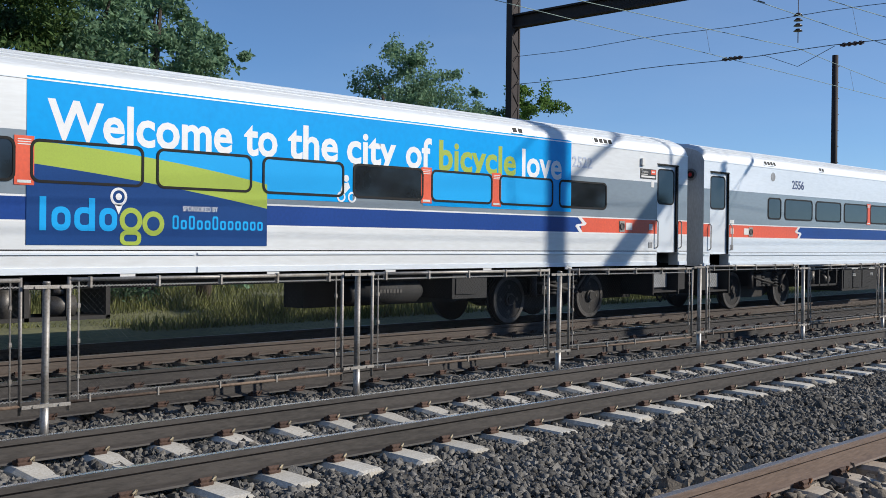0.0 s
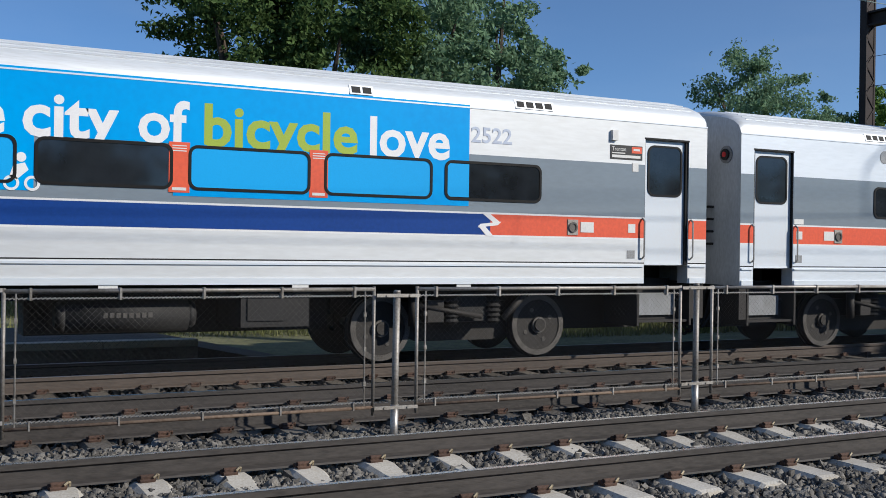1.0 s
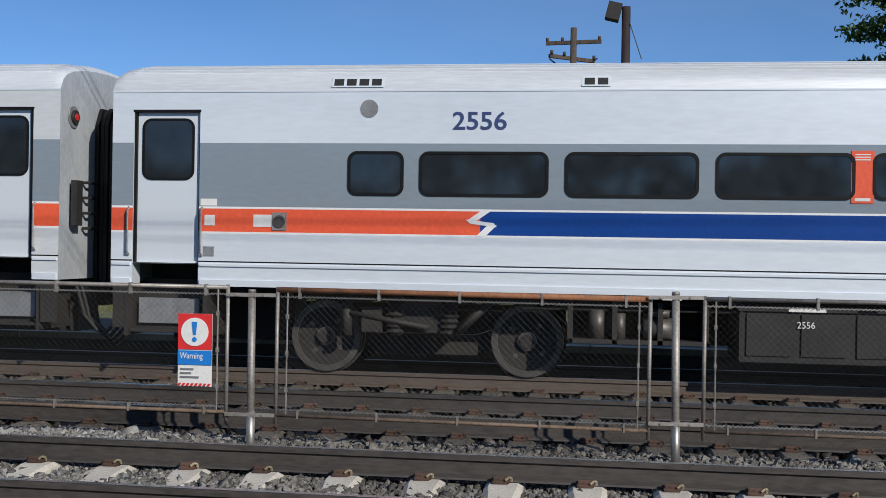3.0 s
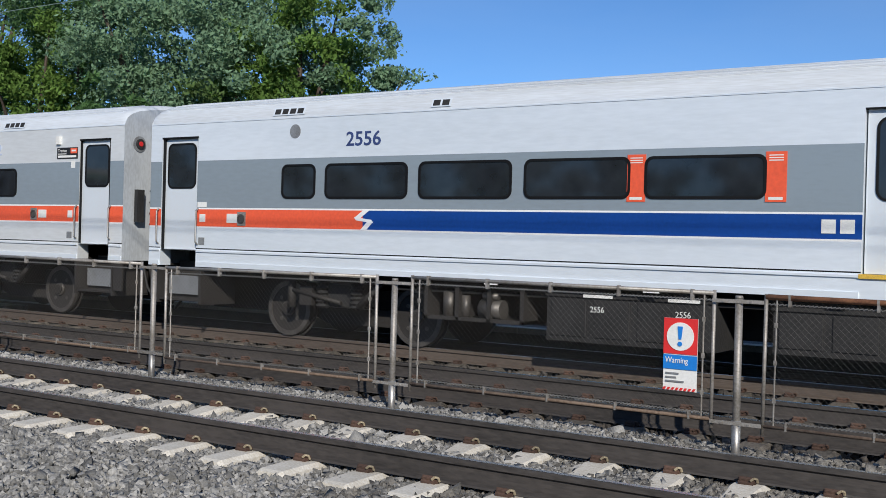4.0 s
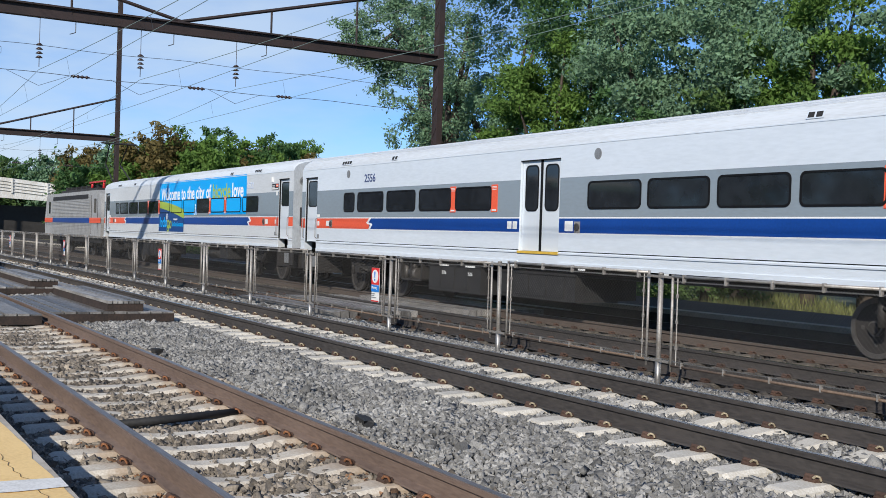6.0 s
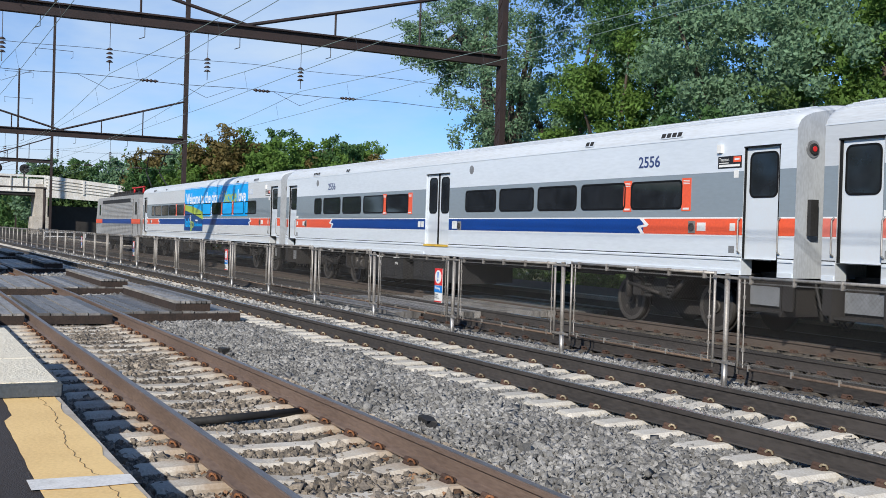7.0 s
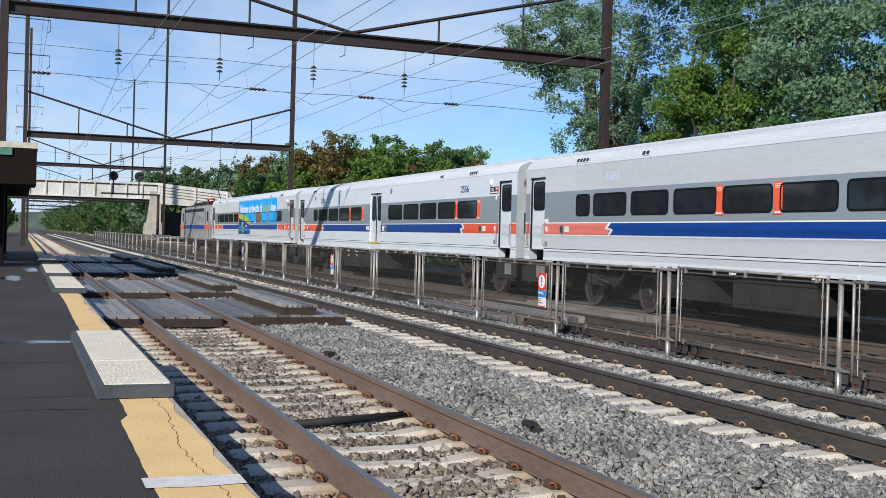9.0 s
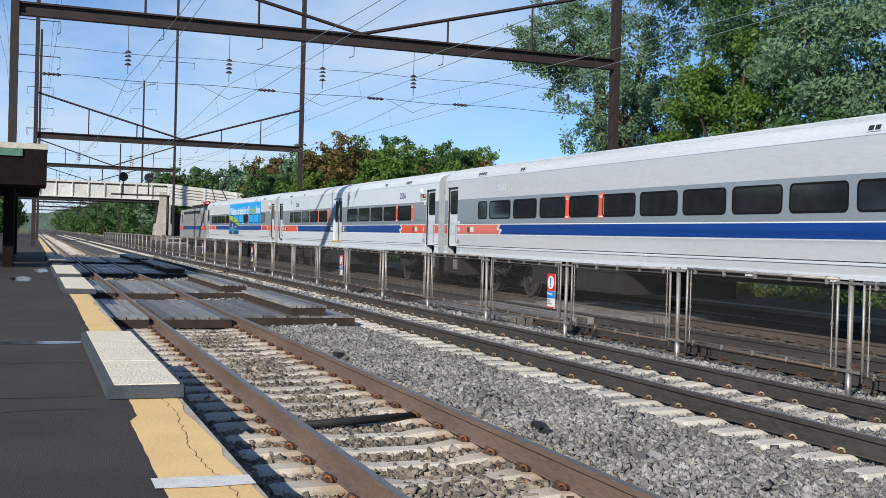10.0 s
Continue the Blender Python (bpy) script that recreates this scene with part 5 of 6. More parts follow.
def beam_structure(x, z, yl, yr):
    """A cross beam over all four tracks with a sloping upper tie and droppers."""
    b = thing("cross_beam", "dark brown steel cross beam over the tracks", "catenary beam", "catenary cross beams")
    bm = bmesh.new()
    a, c = Vector((x, yl, z)), Vector((x, yr, z))
    for dz in (-.2, .2):
        v = [bm.verts.new(p + Vector((dx, 0, dz + e))) for p in (a, c) for dx, e in ((-.16, -.03), (.16, -.03), (.16, .03), (-.16, .03))]
        for q in ((0, 1, 2, 3), (7, 6, 5, 4), (0, 4, 5, 1), (1, 5, 6, 2), (2, 6, 7, 3), (3, 7, 4, 0)):
            bm.faces.new([v[i] for i in q])
    v = [bm.verts.new(p + Vector((dx, 0, e))) for p in (a, c) for dx, e in ((-.03, -.18), (.03, -.18), (.03, .18), (-.03, .18))]
    for q in ((0, 1, 2, 3), (7, 6, 5, 4), (0, 4, 5, 1), (1, 5, 6, 2), (2, 6, 7, 3), (3, 7, 4, 0)):
        bm.faces.new([v[i] for i in q])
    part("girder", bm, [MAST], b)
    mid = (yl + yr) / 2 + .6
    for ya, za, yb, zb in ((yl, z + 3.0, mid, z + .25), (yr, z + 3.0, mid, z + .25)):
        bm = bmesh.new()
        rod(bm, (x, ya, za), (x, yb, zb), .075, 6)
        part("tie_rod", bm, [MAST], b)
        for k in (.35, .68):
            bm = bmesh.new()
            y, zz = ya + (yb - ya) * k, za + (zb - za) * k
            rod(bm, (x, y, z), (x, y, zz), .045, 6)
            part("hanger", bm, [MAST], b)
    for y in SPAN_Y:
        bm = bmesh.new()
        rod(bm, (x, y, z - .2), (x, y, z - 1.15), .012, 5)
        for k in range(4):
            rod(bm, (x, y, z - 1.13 - k * .145), (x, y, z - 1.20 - k * .145), .05, 10, .13)
        rod(bm, (x, y, z - 1.6), (x, y, z - 1.95), .015, 5)
        part("insulator", bm, [PORCELAIN], b, "brown disc insulator string")
        bm = bmesh.new()
        rod(bm, (x, y + 1.2, z - .2), (x, y + 1.2, z - .62), .016, 5)
        rod(bm, (x, y + 1.2, z - .62), (x, y + 1.0, z - .70), .016, 5)
        part("registration_arm", bm, [CABLE], b)
    return b


def cross_arms(mast, heights, reach=1.5, mat=MAST):
    for z in heights:
        bm = bmesh.new()
        rod(bm, (0, -reach, z), (0, reach, z), .035, 6)
        for s in (-1, 1):
            rod(bm, (0, s * reach, z), (0, s * reach, z - .75), .02, 5)
            rod(bm, (0, s * reach, z - .75), (0, s * (reach - .2), z - .9), .03, 5)
        part("cross_arm", bm, [mat], mast)


# x, height of the beam, mast beyond the tracks (y, top), mast on the platform (y, top)
STRUCT = [(28.0, 9.05, 24.0, 20, -.4, 22), (-39.6, 9.0, 22.6, 20, -.68, 10.6), (-81.0, 8.06, 19.1, 22, .12, 22), (-140.0, 9.25, 16.75, 36, .66, 26), (-200.0, 9.6, 18.3, 28.8, .5, 22),
          (-262.0, 9.0, 19.0, 22, .3, 22), (-330, 9.0, 19.0, 20, .3, 20), (-400, 9.0, 19.0, 20, .3, 20), (-480, 9.0, 19.0, 20, .3, 20)]
for x, z, yr, top_r, yl, top_l in STRUCT:
    beam_structure(x, z, yl, yr)
    far = x < -60
    rm = lattice_mast(x, yr, top_r, .36 if not far else .42)
    lm = lattice_mast(x, yl, top_l, .36 if not far else .42)
    if x != -39.6:
        cross_arms(lm, (14.0, 16.5, 19.0))
    if x == -140.0:
        cross_arms(rm, (23.4, 29.0), 2.2)
    elif x == -200.0:
        cross_arms(rm, (23.7, 28.2), 2.3)


# wires along the tracks: messenger, contact wire and droppers
def wire(name, pts, r, mat, label, group):
    cu = bpy.data.curves.new(name, "CURVE")
    cu.dimensions, cu.bevel_depth, cu.bevel_resolution = "3D", r, 1
    sp = cu.splines.new("POLY")
    sp.points.add(len(pts) - 1)
    for p, c in zip(sp.points, pts):
        p.co = (*c, 1)
    cu.materials.append(mat)
    tmp = bpy.data.objects.new(name, cu)
    scene.collection.objects.link(tmp)
    bpy.context.view_layer.update()
    me = bpy.data.meshes.new_from_object(tmp.evaluated_get(bpy.context.evaluated_depsgraph_get()))
    bpy.data.objects.remove(tmp)
    return tagged(new(name, me), label, "cable", group)


def catenary(y, name_label):
    xs = sorted([q[0] for q in STRUCT] + [75.0])
    pts, contact = [], []
    for a, b in zip(xs, xs[1:]):
        n = 14
        for k in range(n):
            u = k / n
            x = a + (b - a) * u
            pts.append((x, y, 6.95 - .68 * 4 * u * (1 - u)))
            contact.append((x, y + .15 * (1 if xs.index(a) % 2 else -1) * (1 - 2 * u), 6.14))
    ob = wire("overhead_line", pts, .0085, CABLE_GREEN, name_label, "overhead lines")
    me2 = wire("contact_wire", contact, .0075, CABLE_GREEN, "", "")
    me2.parent = ob
    bm = bmesh.new()
    for k, (p, c) in enumerate(zip(pts, contact)):
        if k % 2 == 1 and p[0] > -150:
            rod(bm, p, c, .004, 4)
    tagged(part("dropper", bm, [CABLE], ob), kind="stuff")
    for key in ("label", "category", "group"):
        if key in me2:
            del me2[key]


for y in SPAN_Y:
    catenary(y, "thin green-grey copper overhead line with droppers above the track")
for y, z, mat, lab in ((-1.9, 13.2, CABLE, "thin dark transmission wire"), (1.1, 13.2, CABLE, "thin dark transmission wire"),
                       (-1.9, 15.7, CABLE, "thin dark transmission wire"), (1.1, 15.7, CABLE, "thin dark transmission wire")):
    pts = []
    xs = sorted([q[0] for q in STRUCT] + [75.0])
    for a, b in zip(xs, xs[1:]):
        pts += [(a + (b - a) * k / 12, y, z - .9 * 4 * (k / 12) * (1 - k / 12)) for k in range(12)]
    wire("feeder_wire", pts, .009, mat, lab, "feeder wires")
# cross-span wires under the beams, with strain insulators and pull-offs to the contact wires
for x, z, yr, top_r, yl, top_l in STRUCT[:5]:
    for dz, r in ((-1.22, .009), (-2.16, .011)):
        pts = [(x, yl + (yr - yl) * k / 24, z + dz + .03 * math.sin(k * 1.1)) for k in range(25)]
        w = wire("cross_span_wire", pts, r, CABLE, "thin cross-span wire between masts", "cross-span wires")
        if dz > -2 or x < -100:
            continue
        for y in (yl + 1.2, 8.0, 12.2, 15.7):
            bm = bmesh.new()
            rod(bm, (x, y - .32, z + dz), (x, y + .32, z + dz), .035, 6)
            for k in range(4):
                rod(bm, (x, y - .26 + k * .15, z + dz), (x, y - .20 + k * .15, z + dz), .06, 8)
            part("strain_insulator", bm, [PORCELAIN], w, "brown strain insulator")
        for y in SPAN_Y:
            for e in (-1.05, 1.05):
                bm = bmesh.new()
                rod(bm, (x, y + e, z + dz), (x, y, z + dz - .44), .009, 4)
                part("pull_off", bm, [CABLE], w)


def steel_pole(x, y, top):
    p = thing("steel_pole", "dark steel pole with step irons", "pole", at=(x, y, -.4))
    bm = bmesh.new()
    rod(bm, (0, 0, 0), (0, 0, top), .17, 12, .15)
    part("shaft", bm, [MAST], p)
    for k in range(8):
        bm = bmesh.new()
        rod(bm, (0, 0, top - .5 - k * .8), (.45, 0, top - .5 - k * .8), .02, 5)
        part("step_iron", bm, [MAST], p)


steel_pole(52.0, 23.5, 11.4)


def utility_pole(x, y, top):
    p = thing("utility_pole", "wooden utility pole with two cross arms and insulators", "utility pole", at=(x, y, -.4))
    bm = bmesh.new()
    rod(bm, (0, 0, 0), (0, 0, top), .17, 12, .12)
    part("pole", bm, [BARK], p)
    for dz, dy in ((.55, 0), (1.15, .4)):
        bm = bmesh.new()
        box(bm, -1.05, 1.05, -.06 + dy * .2, .06 + dy * .2, top - dz - .07, top - dz + .07)
        for u in (-1.0, -.42, .98):
            rod(bm, (u, 0, top - dz + .07), (u, 0, top - dz + .2), .06, 8)
        bmesh.ops.rotate(bm, verts=bm.verts[:], cent=(0, 0, 0), matrix=Matrix.Rotation(radians(-8 if dy == 0 else 38), 3, "Z"))
        part("cross_arm", bm, [BARK], p)
    for s in (-1, 1):
        bm = bmesh.new()
        rod(bm, (0, 0, top - 1.9), (s * .9, 0, top - 1.15), .03, 6)
        part("brace", bm, [MAST], p)


utility_pole(-.80, 41.0, 10.38)


def lamp_pole(x, y, top):
    p = thing("floodlight_pole", "dark pole with a square floodlight on top", "light pole", at=(x, y, -.4))
    bm = bmesh.new()
    rod(bm, (0, 0, 0), (0, 0, top), .16, 12, .14)
    part("shaft", bm, [MAST], p)
    bm = bmesh.new()
    box(bm, -.58, -.14, -.25, .25, top - .42, top + .12)
    bmesh.ops.rotate(bm, verts=bm.verts[:], cent=(-.4, 0, top), matrix=Matrix.Rotation(radians(14), 3, "Y"))
    part("floodlight", bm, [UNDER_GREY], p, "square dark floodlight")
    bm = bmesh.new()
    rod(bm, (0, -.1, top - .2), (.5, -.1, top - 1.7), .015, 5)
    part("cable", bm, [CABLE], p)


lamp_pole(.98, 35.0, 9.80)


# ---- bridge over the tracks ----
def bridge(x):
    b = thing("overbridge", "white-painted steel road bridge over the tracks with concrete abutments", "bridge", kind="structure")
    z0, z1 = 5.5, 8.0
    bm = bmesh.new()
    box(bm, x - 6, x, -14, 18.0, z0, z0 + .5)
    part("deck", bm, [UNDER_GREY], b)
    for k in range(15):
        y = -14 + k * 2.13
        bm = bmesh.new()
        box(bm, x, x + .12, y + .05, y + 2.08, z0 + .55, z1 - .25)
        part("panel", bm, [BRIDGE], b)
        bm = bmesh.new()
        box(bm, x + .1, x + .3, y - .08, y + .08, z0 + .45, z1)
        part("stiffener", bm, [BRIDGE], b)
    bm = bmesh.new()
    box(bm, x - .1, x + .28, -14, 18.0, z1, z1 + .28)
    box(bm, x - .1, x + .28, -14, 18.0, z0 + .4, z0 + .55)
    part("chord", bm, [BRIDGE], b)
    # approach span with a solid parapet
    bm = bmesh.new()
    v = [(18.0, z0 - .2, z1 + .3), (44, z0 - 1.2, z1 - 2.0)]
    q = [bm.verts.new((x + dx, y, z)) for y, lo, hi in v for dx, z in ((0, lo), (.4, lo), (.4, hi), (0, hi))]
    for f in ((0, 1, 2, 3), (7, 6, 5, 4), (0, 4, 5, 1), (1, 5, 6, 2), (2, 6, 7, 3), (3, 7, 4, 0)):
        bm.faces.new([q[i] for i in f])
    part("parapet", bm, [BRIDGE], b, "pale concrete parapet")
    for k in range(4):
        bm = bmesh.new()
        dz = .35 + k * .42
        rod(bm, (x + .48, 18.2, z1 + .15 - dz), (x + .48, 44, z1 - 2.1 - dz), .09, 6)
        part("rail", bm, [BRIDGE], b)
    for k in range(6):
        bm = bmesh.new()
        y = 18.6 + k * 4.6
        box(bm, x + .4, x + .6, y - .12, y + .12, z1 - 1.75 - (y - 18) * .085, z1 + .25 - (y - 18) * .085)
        part("rail_post", bm, [BRIDGE], b)
    bm = bmesh.new()
    box(bm, x - 5, x + .35, 16.9, 18.5, -.5, z0 + 1.6)
    box(bm, x - 5, x + .9, 16.6, 18.7, -.5, 2.6)
    part("pier", bm, [BRIDGE_CONC], b, "stained concrete pier")
    bm = bmesh.new()
    box(bm, x - 5, x - 3.5, 18.7, 46, -.5, z0 - 1.3)
    part("abutment", bm, [UNDER_GREY], b)
    bm = bmesh.new()
    box(bm, x - 5, x + .3, -9, -5.5, -.5, z0)
    part("abutment", bm, [BRIDGE_CONC], b, "stained concrete abutment")


bridge(-158)


def signal_bracket():
    s = thing("signal", "round position-light signals on a bracket by the bridge", "railway signal", at=(-150, 0, 0))
    bm = bmesh.new()
    box(bm, -.4, .4, 9.8, 17.4, 6.2, 6.4)
    part("walkway", bm, [UNDER_GREY], s)
    for y in (11.3, 14.6):
        bm = bmesh.new()
        rod(bm, (.4, y, 8.65), (.5, y, 8.65), .62, 20)
        for k in range(6):
            a = k * math.tau / 6
            rod(bm, (.5, y + .38 * math.cos(a), 8.65 + .38 * math.sin(a)), (.65, y + .38 * math.cos(a), 8.65 + .38 * math.sin(a)), .14, 8)
        part("signal_head", bm, [UNDER], s)
        bm = bmesh.new()
        rod(bm, (.3, y, 6.4), (.3, y, 8.4), .09, 8)
        part("signal_post", bm, [UNDER_GREY], s)
    bm = bmesh.new()
    rod(bm, (0, 17.2, -.5), (0, 17.2, 6.2), .18, 8)
    part("mast", bm, [MAST], s)


signal_bracket()


# ---- shelter on the platform ----
def shelter(x0, x1, y0, y1, k, posts):
    """A platform roof; k: its size against the larger one."""
    def h(z):
        return 1.345 + k * (z - 1.345)
    s = thing("platform_shelter", "dark platform shelter with green fascia and pale roof edge", "shelter", at=(0, 0, PLAT_Z))
    bm = bmesh.new()
    prism(bm, [(x0, h(4.13)), (x1, h(4.13)), (x1, h(4.33)), (x0, h(4.33))], y0, y1)
    part("roof_edge", bm, [PALE], s, "pale roof edge")
    # solid dark block in place of the shaded hollow under the roof
    bm = bmesh.new()
    box(bm, x0 + .1, x1 - .02, y0 + .05, y1 - .03, h(2.85), h(4.125))
    part("soffit_shade", bm, [SHELTER_SHADED], s)
    bm = bmesh.new()
    box(bm, x1 - .05, x1 + .04, y0, y1 - .75, h(3.86), h(4.125))
    part("fascia", bm, [SHELTER_GREEN], s, "green fascia board")
    for x in posts:
        for y in (-.82 * k, y0 + .7):
            bm = bmesh.new()
            box(bm, x - .16, x + .16, y - .16, y + .16, 0, h(2.85))
            part("post", bm, [SHELTER_SHADED], s)
    bm = bmesh.new()
    box(bm, x0 + .3, x1 - 1.0, y0 + .3, y0 + .5, 0, h(2.85))
    part("back_wall", bm, [SHELTER_SHADED], s)


shelter(-58.0, -41.0, -5.5, .32, 1.0, (-49.5, -57.4))
shelter(-39.2, -36.0, -4.83, .44, .878, (-38.6,))


def debris(x, y, z, a, seed, label):
    r = random.Random(seed)
    bm = bmesh.new()
    bmesh.ops.create_cube(bm, size=1.6)
    bmesh.ops.subdivide_edges(bm, edges=bm.edges[:], cuts=1)
    for v in bm.verts:
        k = 1 + .4 * noise.noise(v.co * 1.7 + Vector((seed, 0, 0)))
        v.co = Vector((v.co.x * a[0] * k, v.co.y * a[1] * k, v.co.z * a[2] * k))
    ob = part("debris_lump", bm, [UNDER])
    ob.location = (x, y, z)
    ob.rotation_euler = (0, 0, r.uniform(-.25, .05))
    tagged(ob, label, "debris", "dark lumps on the ballast")


debris(-8.98, 4.45, -.178, (.21, .06, .035), 1, "flat black rubber lump on the ballast")
debris(-15.1, 4.2, -.18, (.10, .07, .045), 2, "black lump on the ballast")
debris(-10.6, 4.0, -.185, (.06, .05, .04), 3, "small black lump on the ballast")
bm = bmesh.new()
rod(bm, (-9.45, T1 - .62, -.165), (-9.75, T1 + .62, -.165), .038, 8)
tagged(part("cross_pipe", bm, [UNDER]), "black conduit lying across between the rails", "pipe")


# ---- barrier near the bridge ----
barrier = thing("barrier", "white tubular barrier by the bridge", "barrier", at=(-128, 17.0, -.4))
for z in (.6, 1.1):
    b2 = bmesh.new()
    rod(b2, (0, -2.2, z), (0, 2.2, z), .06, 8)
    part("rail", b2, [LINE_WHITE], barrier)
for y in (-2.2, 0, 2.2):
    b2 = bmesh.new()
    rod(b2, (0, y, 0), (0, y, 1.1), .06, 8)
    part("post", b2, [LINE_WHITE], barrier)


# ---- trees ----
def leaf_cloud(centres, radii, per, size, seed):
    """Leaves as small bent blades, gathered in long drooping sprays."""
    r = np.random.default_rng(seed)
    n = len(centres)
    ax = r.normal(size=(n, 3)) * np.array([1, 1, .55])
    ax /= np.linalg.norm(ax, axis=1)[:, None]
    c = np.repeat(centres, per, 0)
    rad = np.repeat(radii, per)
    along = np.repeat(ax, per, 0)
    d = r.normal(size=(n * per, 3))
    d /= np.linalg.norm(d, axis=1)[:, None]
    d = d * r.uniform(.1, 1.0, n * per)[:, None] ** .5
    p = c + d * rad[:, None] * np.array([.8, .8, .62]) + along * (rad * r.normal(0, .62, n * per))[:, None]
    a = r.normal(size=(n * per, 3)) + d * .8
    a /= np.linalg.norm(a, axis=1)[:, None]
    b = np.cross(a, r.normal(size=(n * per, 3)))
    b /= np.linalg.norm(b, axis=1)[:, None] + 1e-9
    t = np.cross(a, b)
    s = (size * r.uniform(.6, 1.35, n * per))[:, None]
    v = np.stack([p - b * s, p + t * s * .5 + a * s * .12, p + b * s, p - t * s * .5 + a * s * .12], 1).reshape(-1, 3)
    f = np.arange(len(v)).reshape(-1, 4)
    return v, f


def tree(x, y, height, radius, seed, leaf, low=.25, clumps=70, per=110, size=.16, lean=0.0, label="", drape=0.0, group="trees beyond the tracks"):
    clumps, per = int(clumps * 1.7), int(per * .68)
    r = np.random.default_rng(seed)
    t = thing("tree", label or "broadleaf tree with an uneven green crown", "tree", group, at=(x, y, -.45))
    cz, rz = height * (1 + low) / 2, height * (1 - low) / 2
    d = r.normal(size=(clumps, 3))
    d /= np.linalg.norm(d, axis=1)[:, None]
    k = r.uniform(.35, 1.0, clumps) ** .5
    lump = 1 + .18 * np.sin(d[:, 0] * 4 + seed) + .15 * np.sin(d[:, 2] * 5 + seed * 2) + r.uniform(-.1, .1, clumps)
    c = d * (k * lump)[:, None] * np.array([radius, radius, rz]) + np.array([lean, 0, cz])
    if drape:
        c[:, 2] -= drape * (np.hypot(d[:, 0], d[:, 1]) ** 2) * r.uniform(0, 1, clumps)
    clumps_rad = radius * r.uniform(.14, .27, clumps)
    v, f = leaf_cloud(c, clumps_rad, per, size, seed + 5)
    part("crown", fast_mesh("crown", v, f, leaf), None, t)
    bm = bmesh.new()
    bole = height * max(low, .18) * 1.1
    tr = height * .022 + .05
    rod(bm, (0, 0, 0), (lean * .3, 0, bole), tr, 10, tr * .75)
    part("trunk", bm, [BARK], t)
    for i in range(7):
        tip = Vector(c[i * (clumps // 7)])
        mid = Vector((lean * .3, 0, bole)).lerp(tip, .5) + Vector((0, 0, height * .06))
        bm = bmesh.new()
        rod(bm, (lean * .3, 0, bole * .93), mid, tr * .55, 7, tr * .35)
        rod(bm, mid, tip, tr * .35, 6, tr * .08)
        part("limb", bm, [BARK], t)
    return t


G, GG, DG, YG, AU = LEAF


def scrub(x0, x1, y0, y1, n, seed):
    """A belt of low brush at the foot of the trees."""
    r = np.random.default_rng(seed)
    c = np.stack([r.uniform(x0, x1, n), r.uniform(y0, y1, n), r.uniform(-.3, .55, n)], 1)
    v, f = leaf_cloud(c, r.uniform(.25, .5, n), 70, .07, seed)
    tagged(new("brush", fast_mesh("brush", v, f, DG)), "low dark green brush behind the far track", "brush", kind="stuff")


scrub(-75, -22, 19.8, 21.6, 420, 77)


def at_bearing(bearing, y, *rest, **more):
    """A tree at a bearing, in degrees to the left of +y as seen from the platform."""
    return tree(-y * math.tan(radians(bearing)), y, *rest, **more)


# tall grove beside the second structure
at_bearing(60.4, 27.0, 15.8, 2.9, 10, GG, .68, 40, 330, .09, lean=-5.2, drape=.8, label="tall leaning tree with drooping grey-green sprays")
at_bearing(59.6, 27.0, 16.5, 3.1, 11, GG, .26, 46, 350, .09, drape=3.2, label="tall tree with loose drooping grey-green crown")
at_bearing(56.8, 29.0, 17.5, 3.7, 12, GG, .16, 66, 402, .09, label="tall tree with loose grey-green crown")
at_bearing(54.3, 25.0, 10.6, 2.5, 13, YG, .03, 70, 350, .09, label="leafy yellow-green vine-covered tree")
at_bearing(51.8, 27.5, 14.8, 3.7, 14, G, .08, 100, 367, .09, label="tall green tree with dense crown")
at_bearing(47.8, 26.0, 12.6, 3.5, 15, GG, .08, 100, 402, .09, label="broad tree with grey-green leaves")
at_bearing(44.3, 26.0, 11.4, 3.1, 16, GG, .08, 90, 367, .09, label="broad tree with grey-green leaves")
at_bearing(41.0, 26.5, 10.3, 2.5, 17, YG, .05, 70, 350, .09, label="yellow-green tree with dense crown")
at_bearing(38.3, 27.5, 9.6, 2.2, 18, GG, .05, 60, 350, .09, label="broad round-headed grey-green tree")
at_bearing(36.6, 28.5, 8.6, 1.4, 19, GG, .05, 40, 297, .09, label="small round-headed grey-green tree")
at_bearing(50.2, 22.5, 6.6, 1.9, 20, G, .03, 50, 297, .09, label="dense green bush below the trees")
at_bearing(46.0, 22.8, 6.0, 1.9, 21, DG, .03, 50, 297, .09, label="dense dark green bush below the trees")
# dark grove beyond the grass
at_bearing(-17.6, 27.0, 11.6, 2.3, 31, DG, .06, 62, 332, .09, label="dense dark green tree beyond the grass")
at_bearing(-21.2, 27.5, 12.0, 2.9, 32, DG, .06, 90, 367, .09, label="dense dark green tree beyond the grass")
at_bearing(-26.2, 27.5, 11.5, 2.7, 33, GG, .06, 80, 367, .09, label="dense dark green tree beyond the grass")
at_bearing(-30.4, 28.5, 11.0, 2.2, 34, GG, .06, 60, 297, .09, label="loose grey-green tree at the grove's edge")
at_bearing(-33.3, 29.0, 9.6, 1.6, 37, GG, .06, 42, 262, .09, label="loose grey-green tree at the grove's edge")
at_bearing(-47.4, 36.0, 9.9, 1.7, 38, GG, .22, 34, 210, .09, label="loose grey-green tree behind the train")
at_bearing(-44.3, 34.5, 11.2, 2.7, 35, GG, .22, 60, 262, .09, label="loose grey-green tree behind the train")
at_bearing(-50.7, 34.0, 10.4, 1.9, 36, YG, .22, 42, 245, .09, label="loose yellow-green tree behind the train")
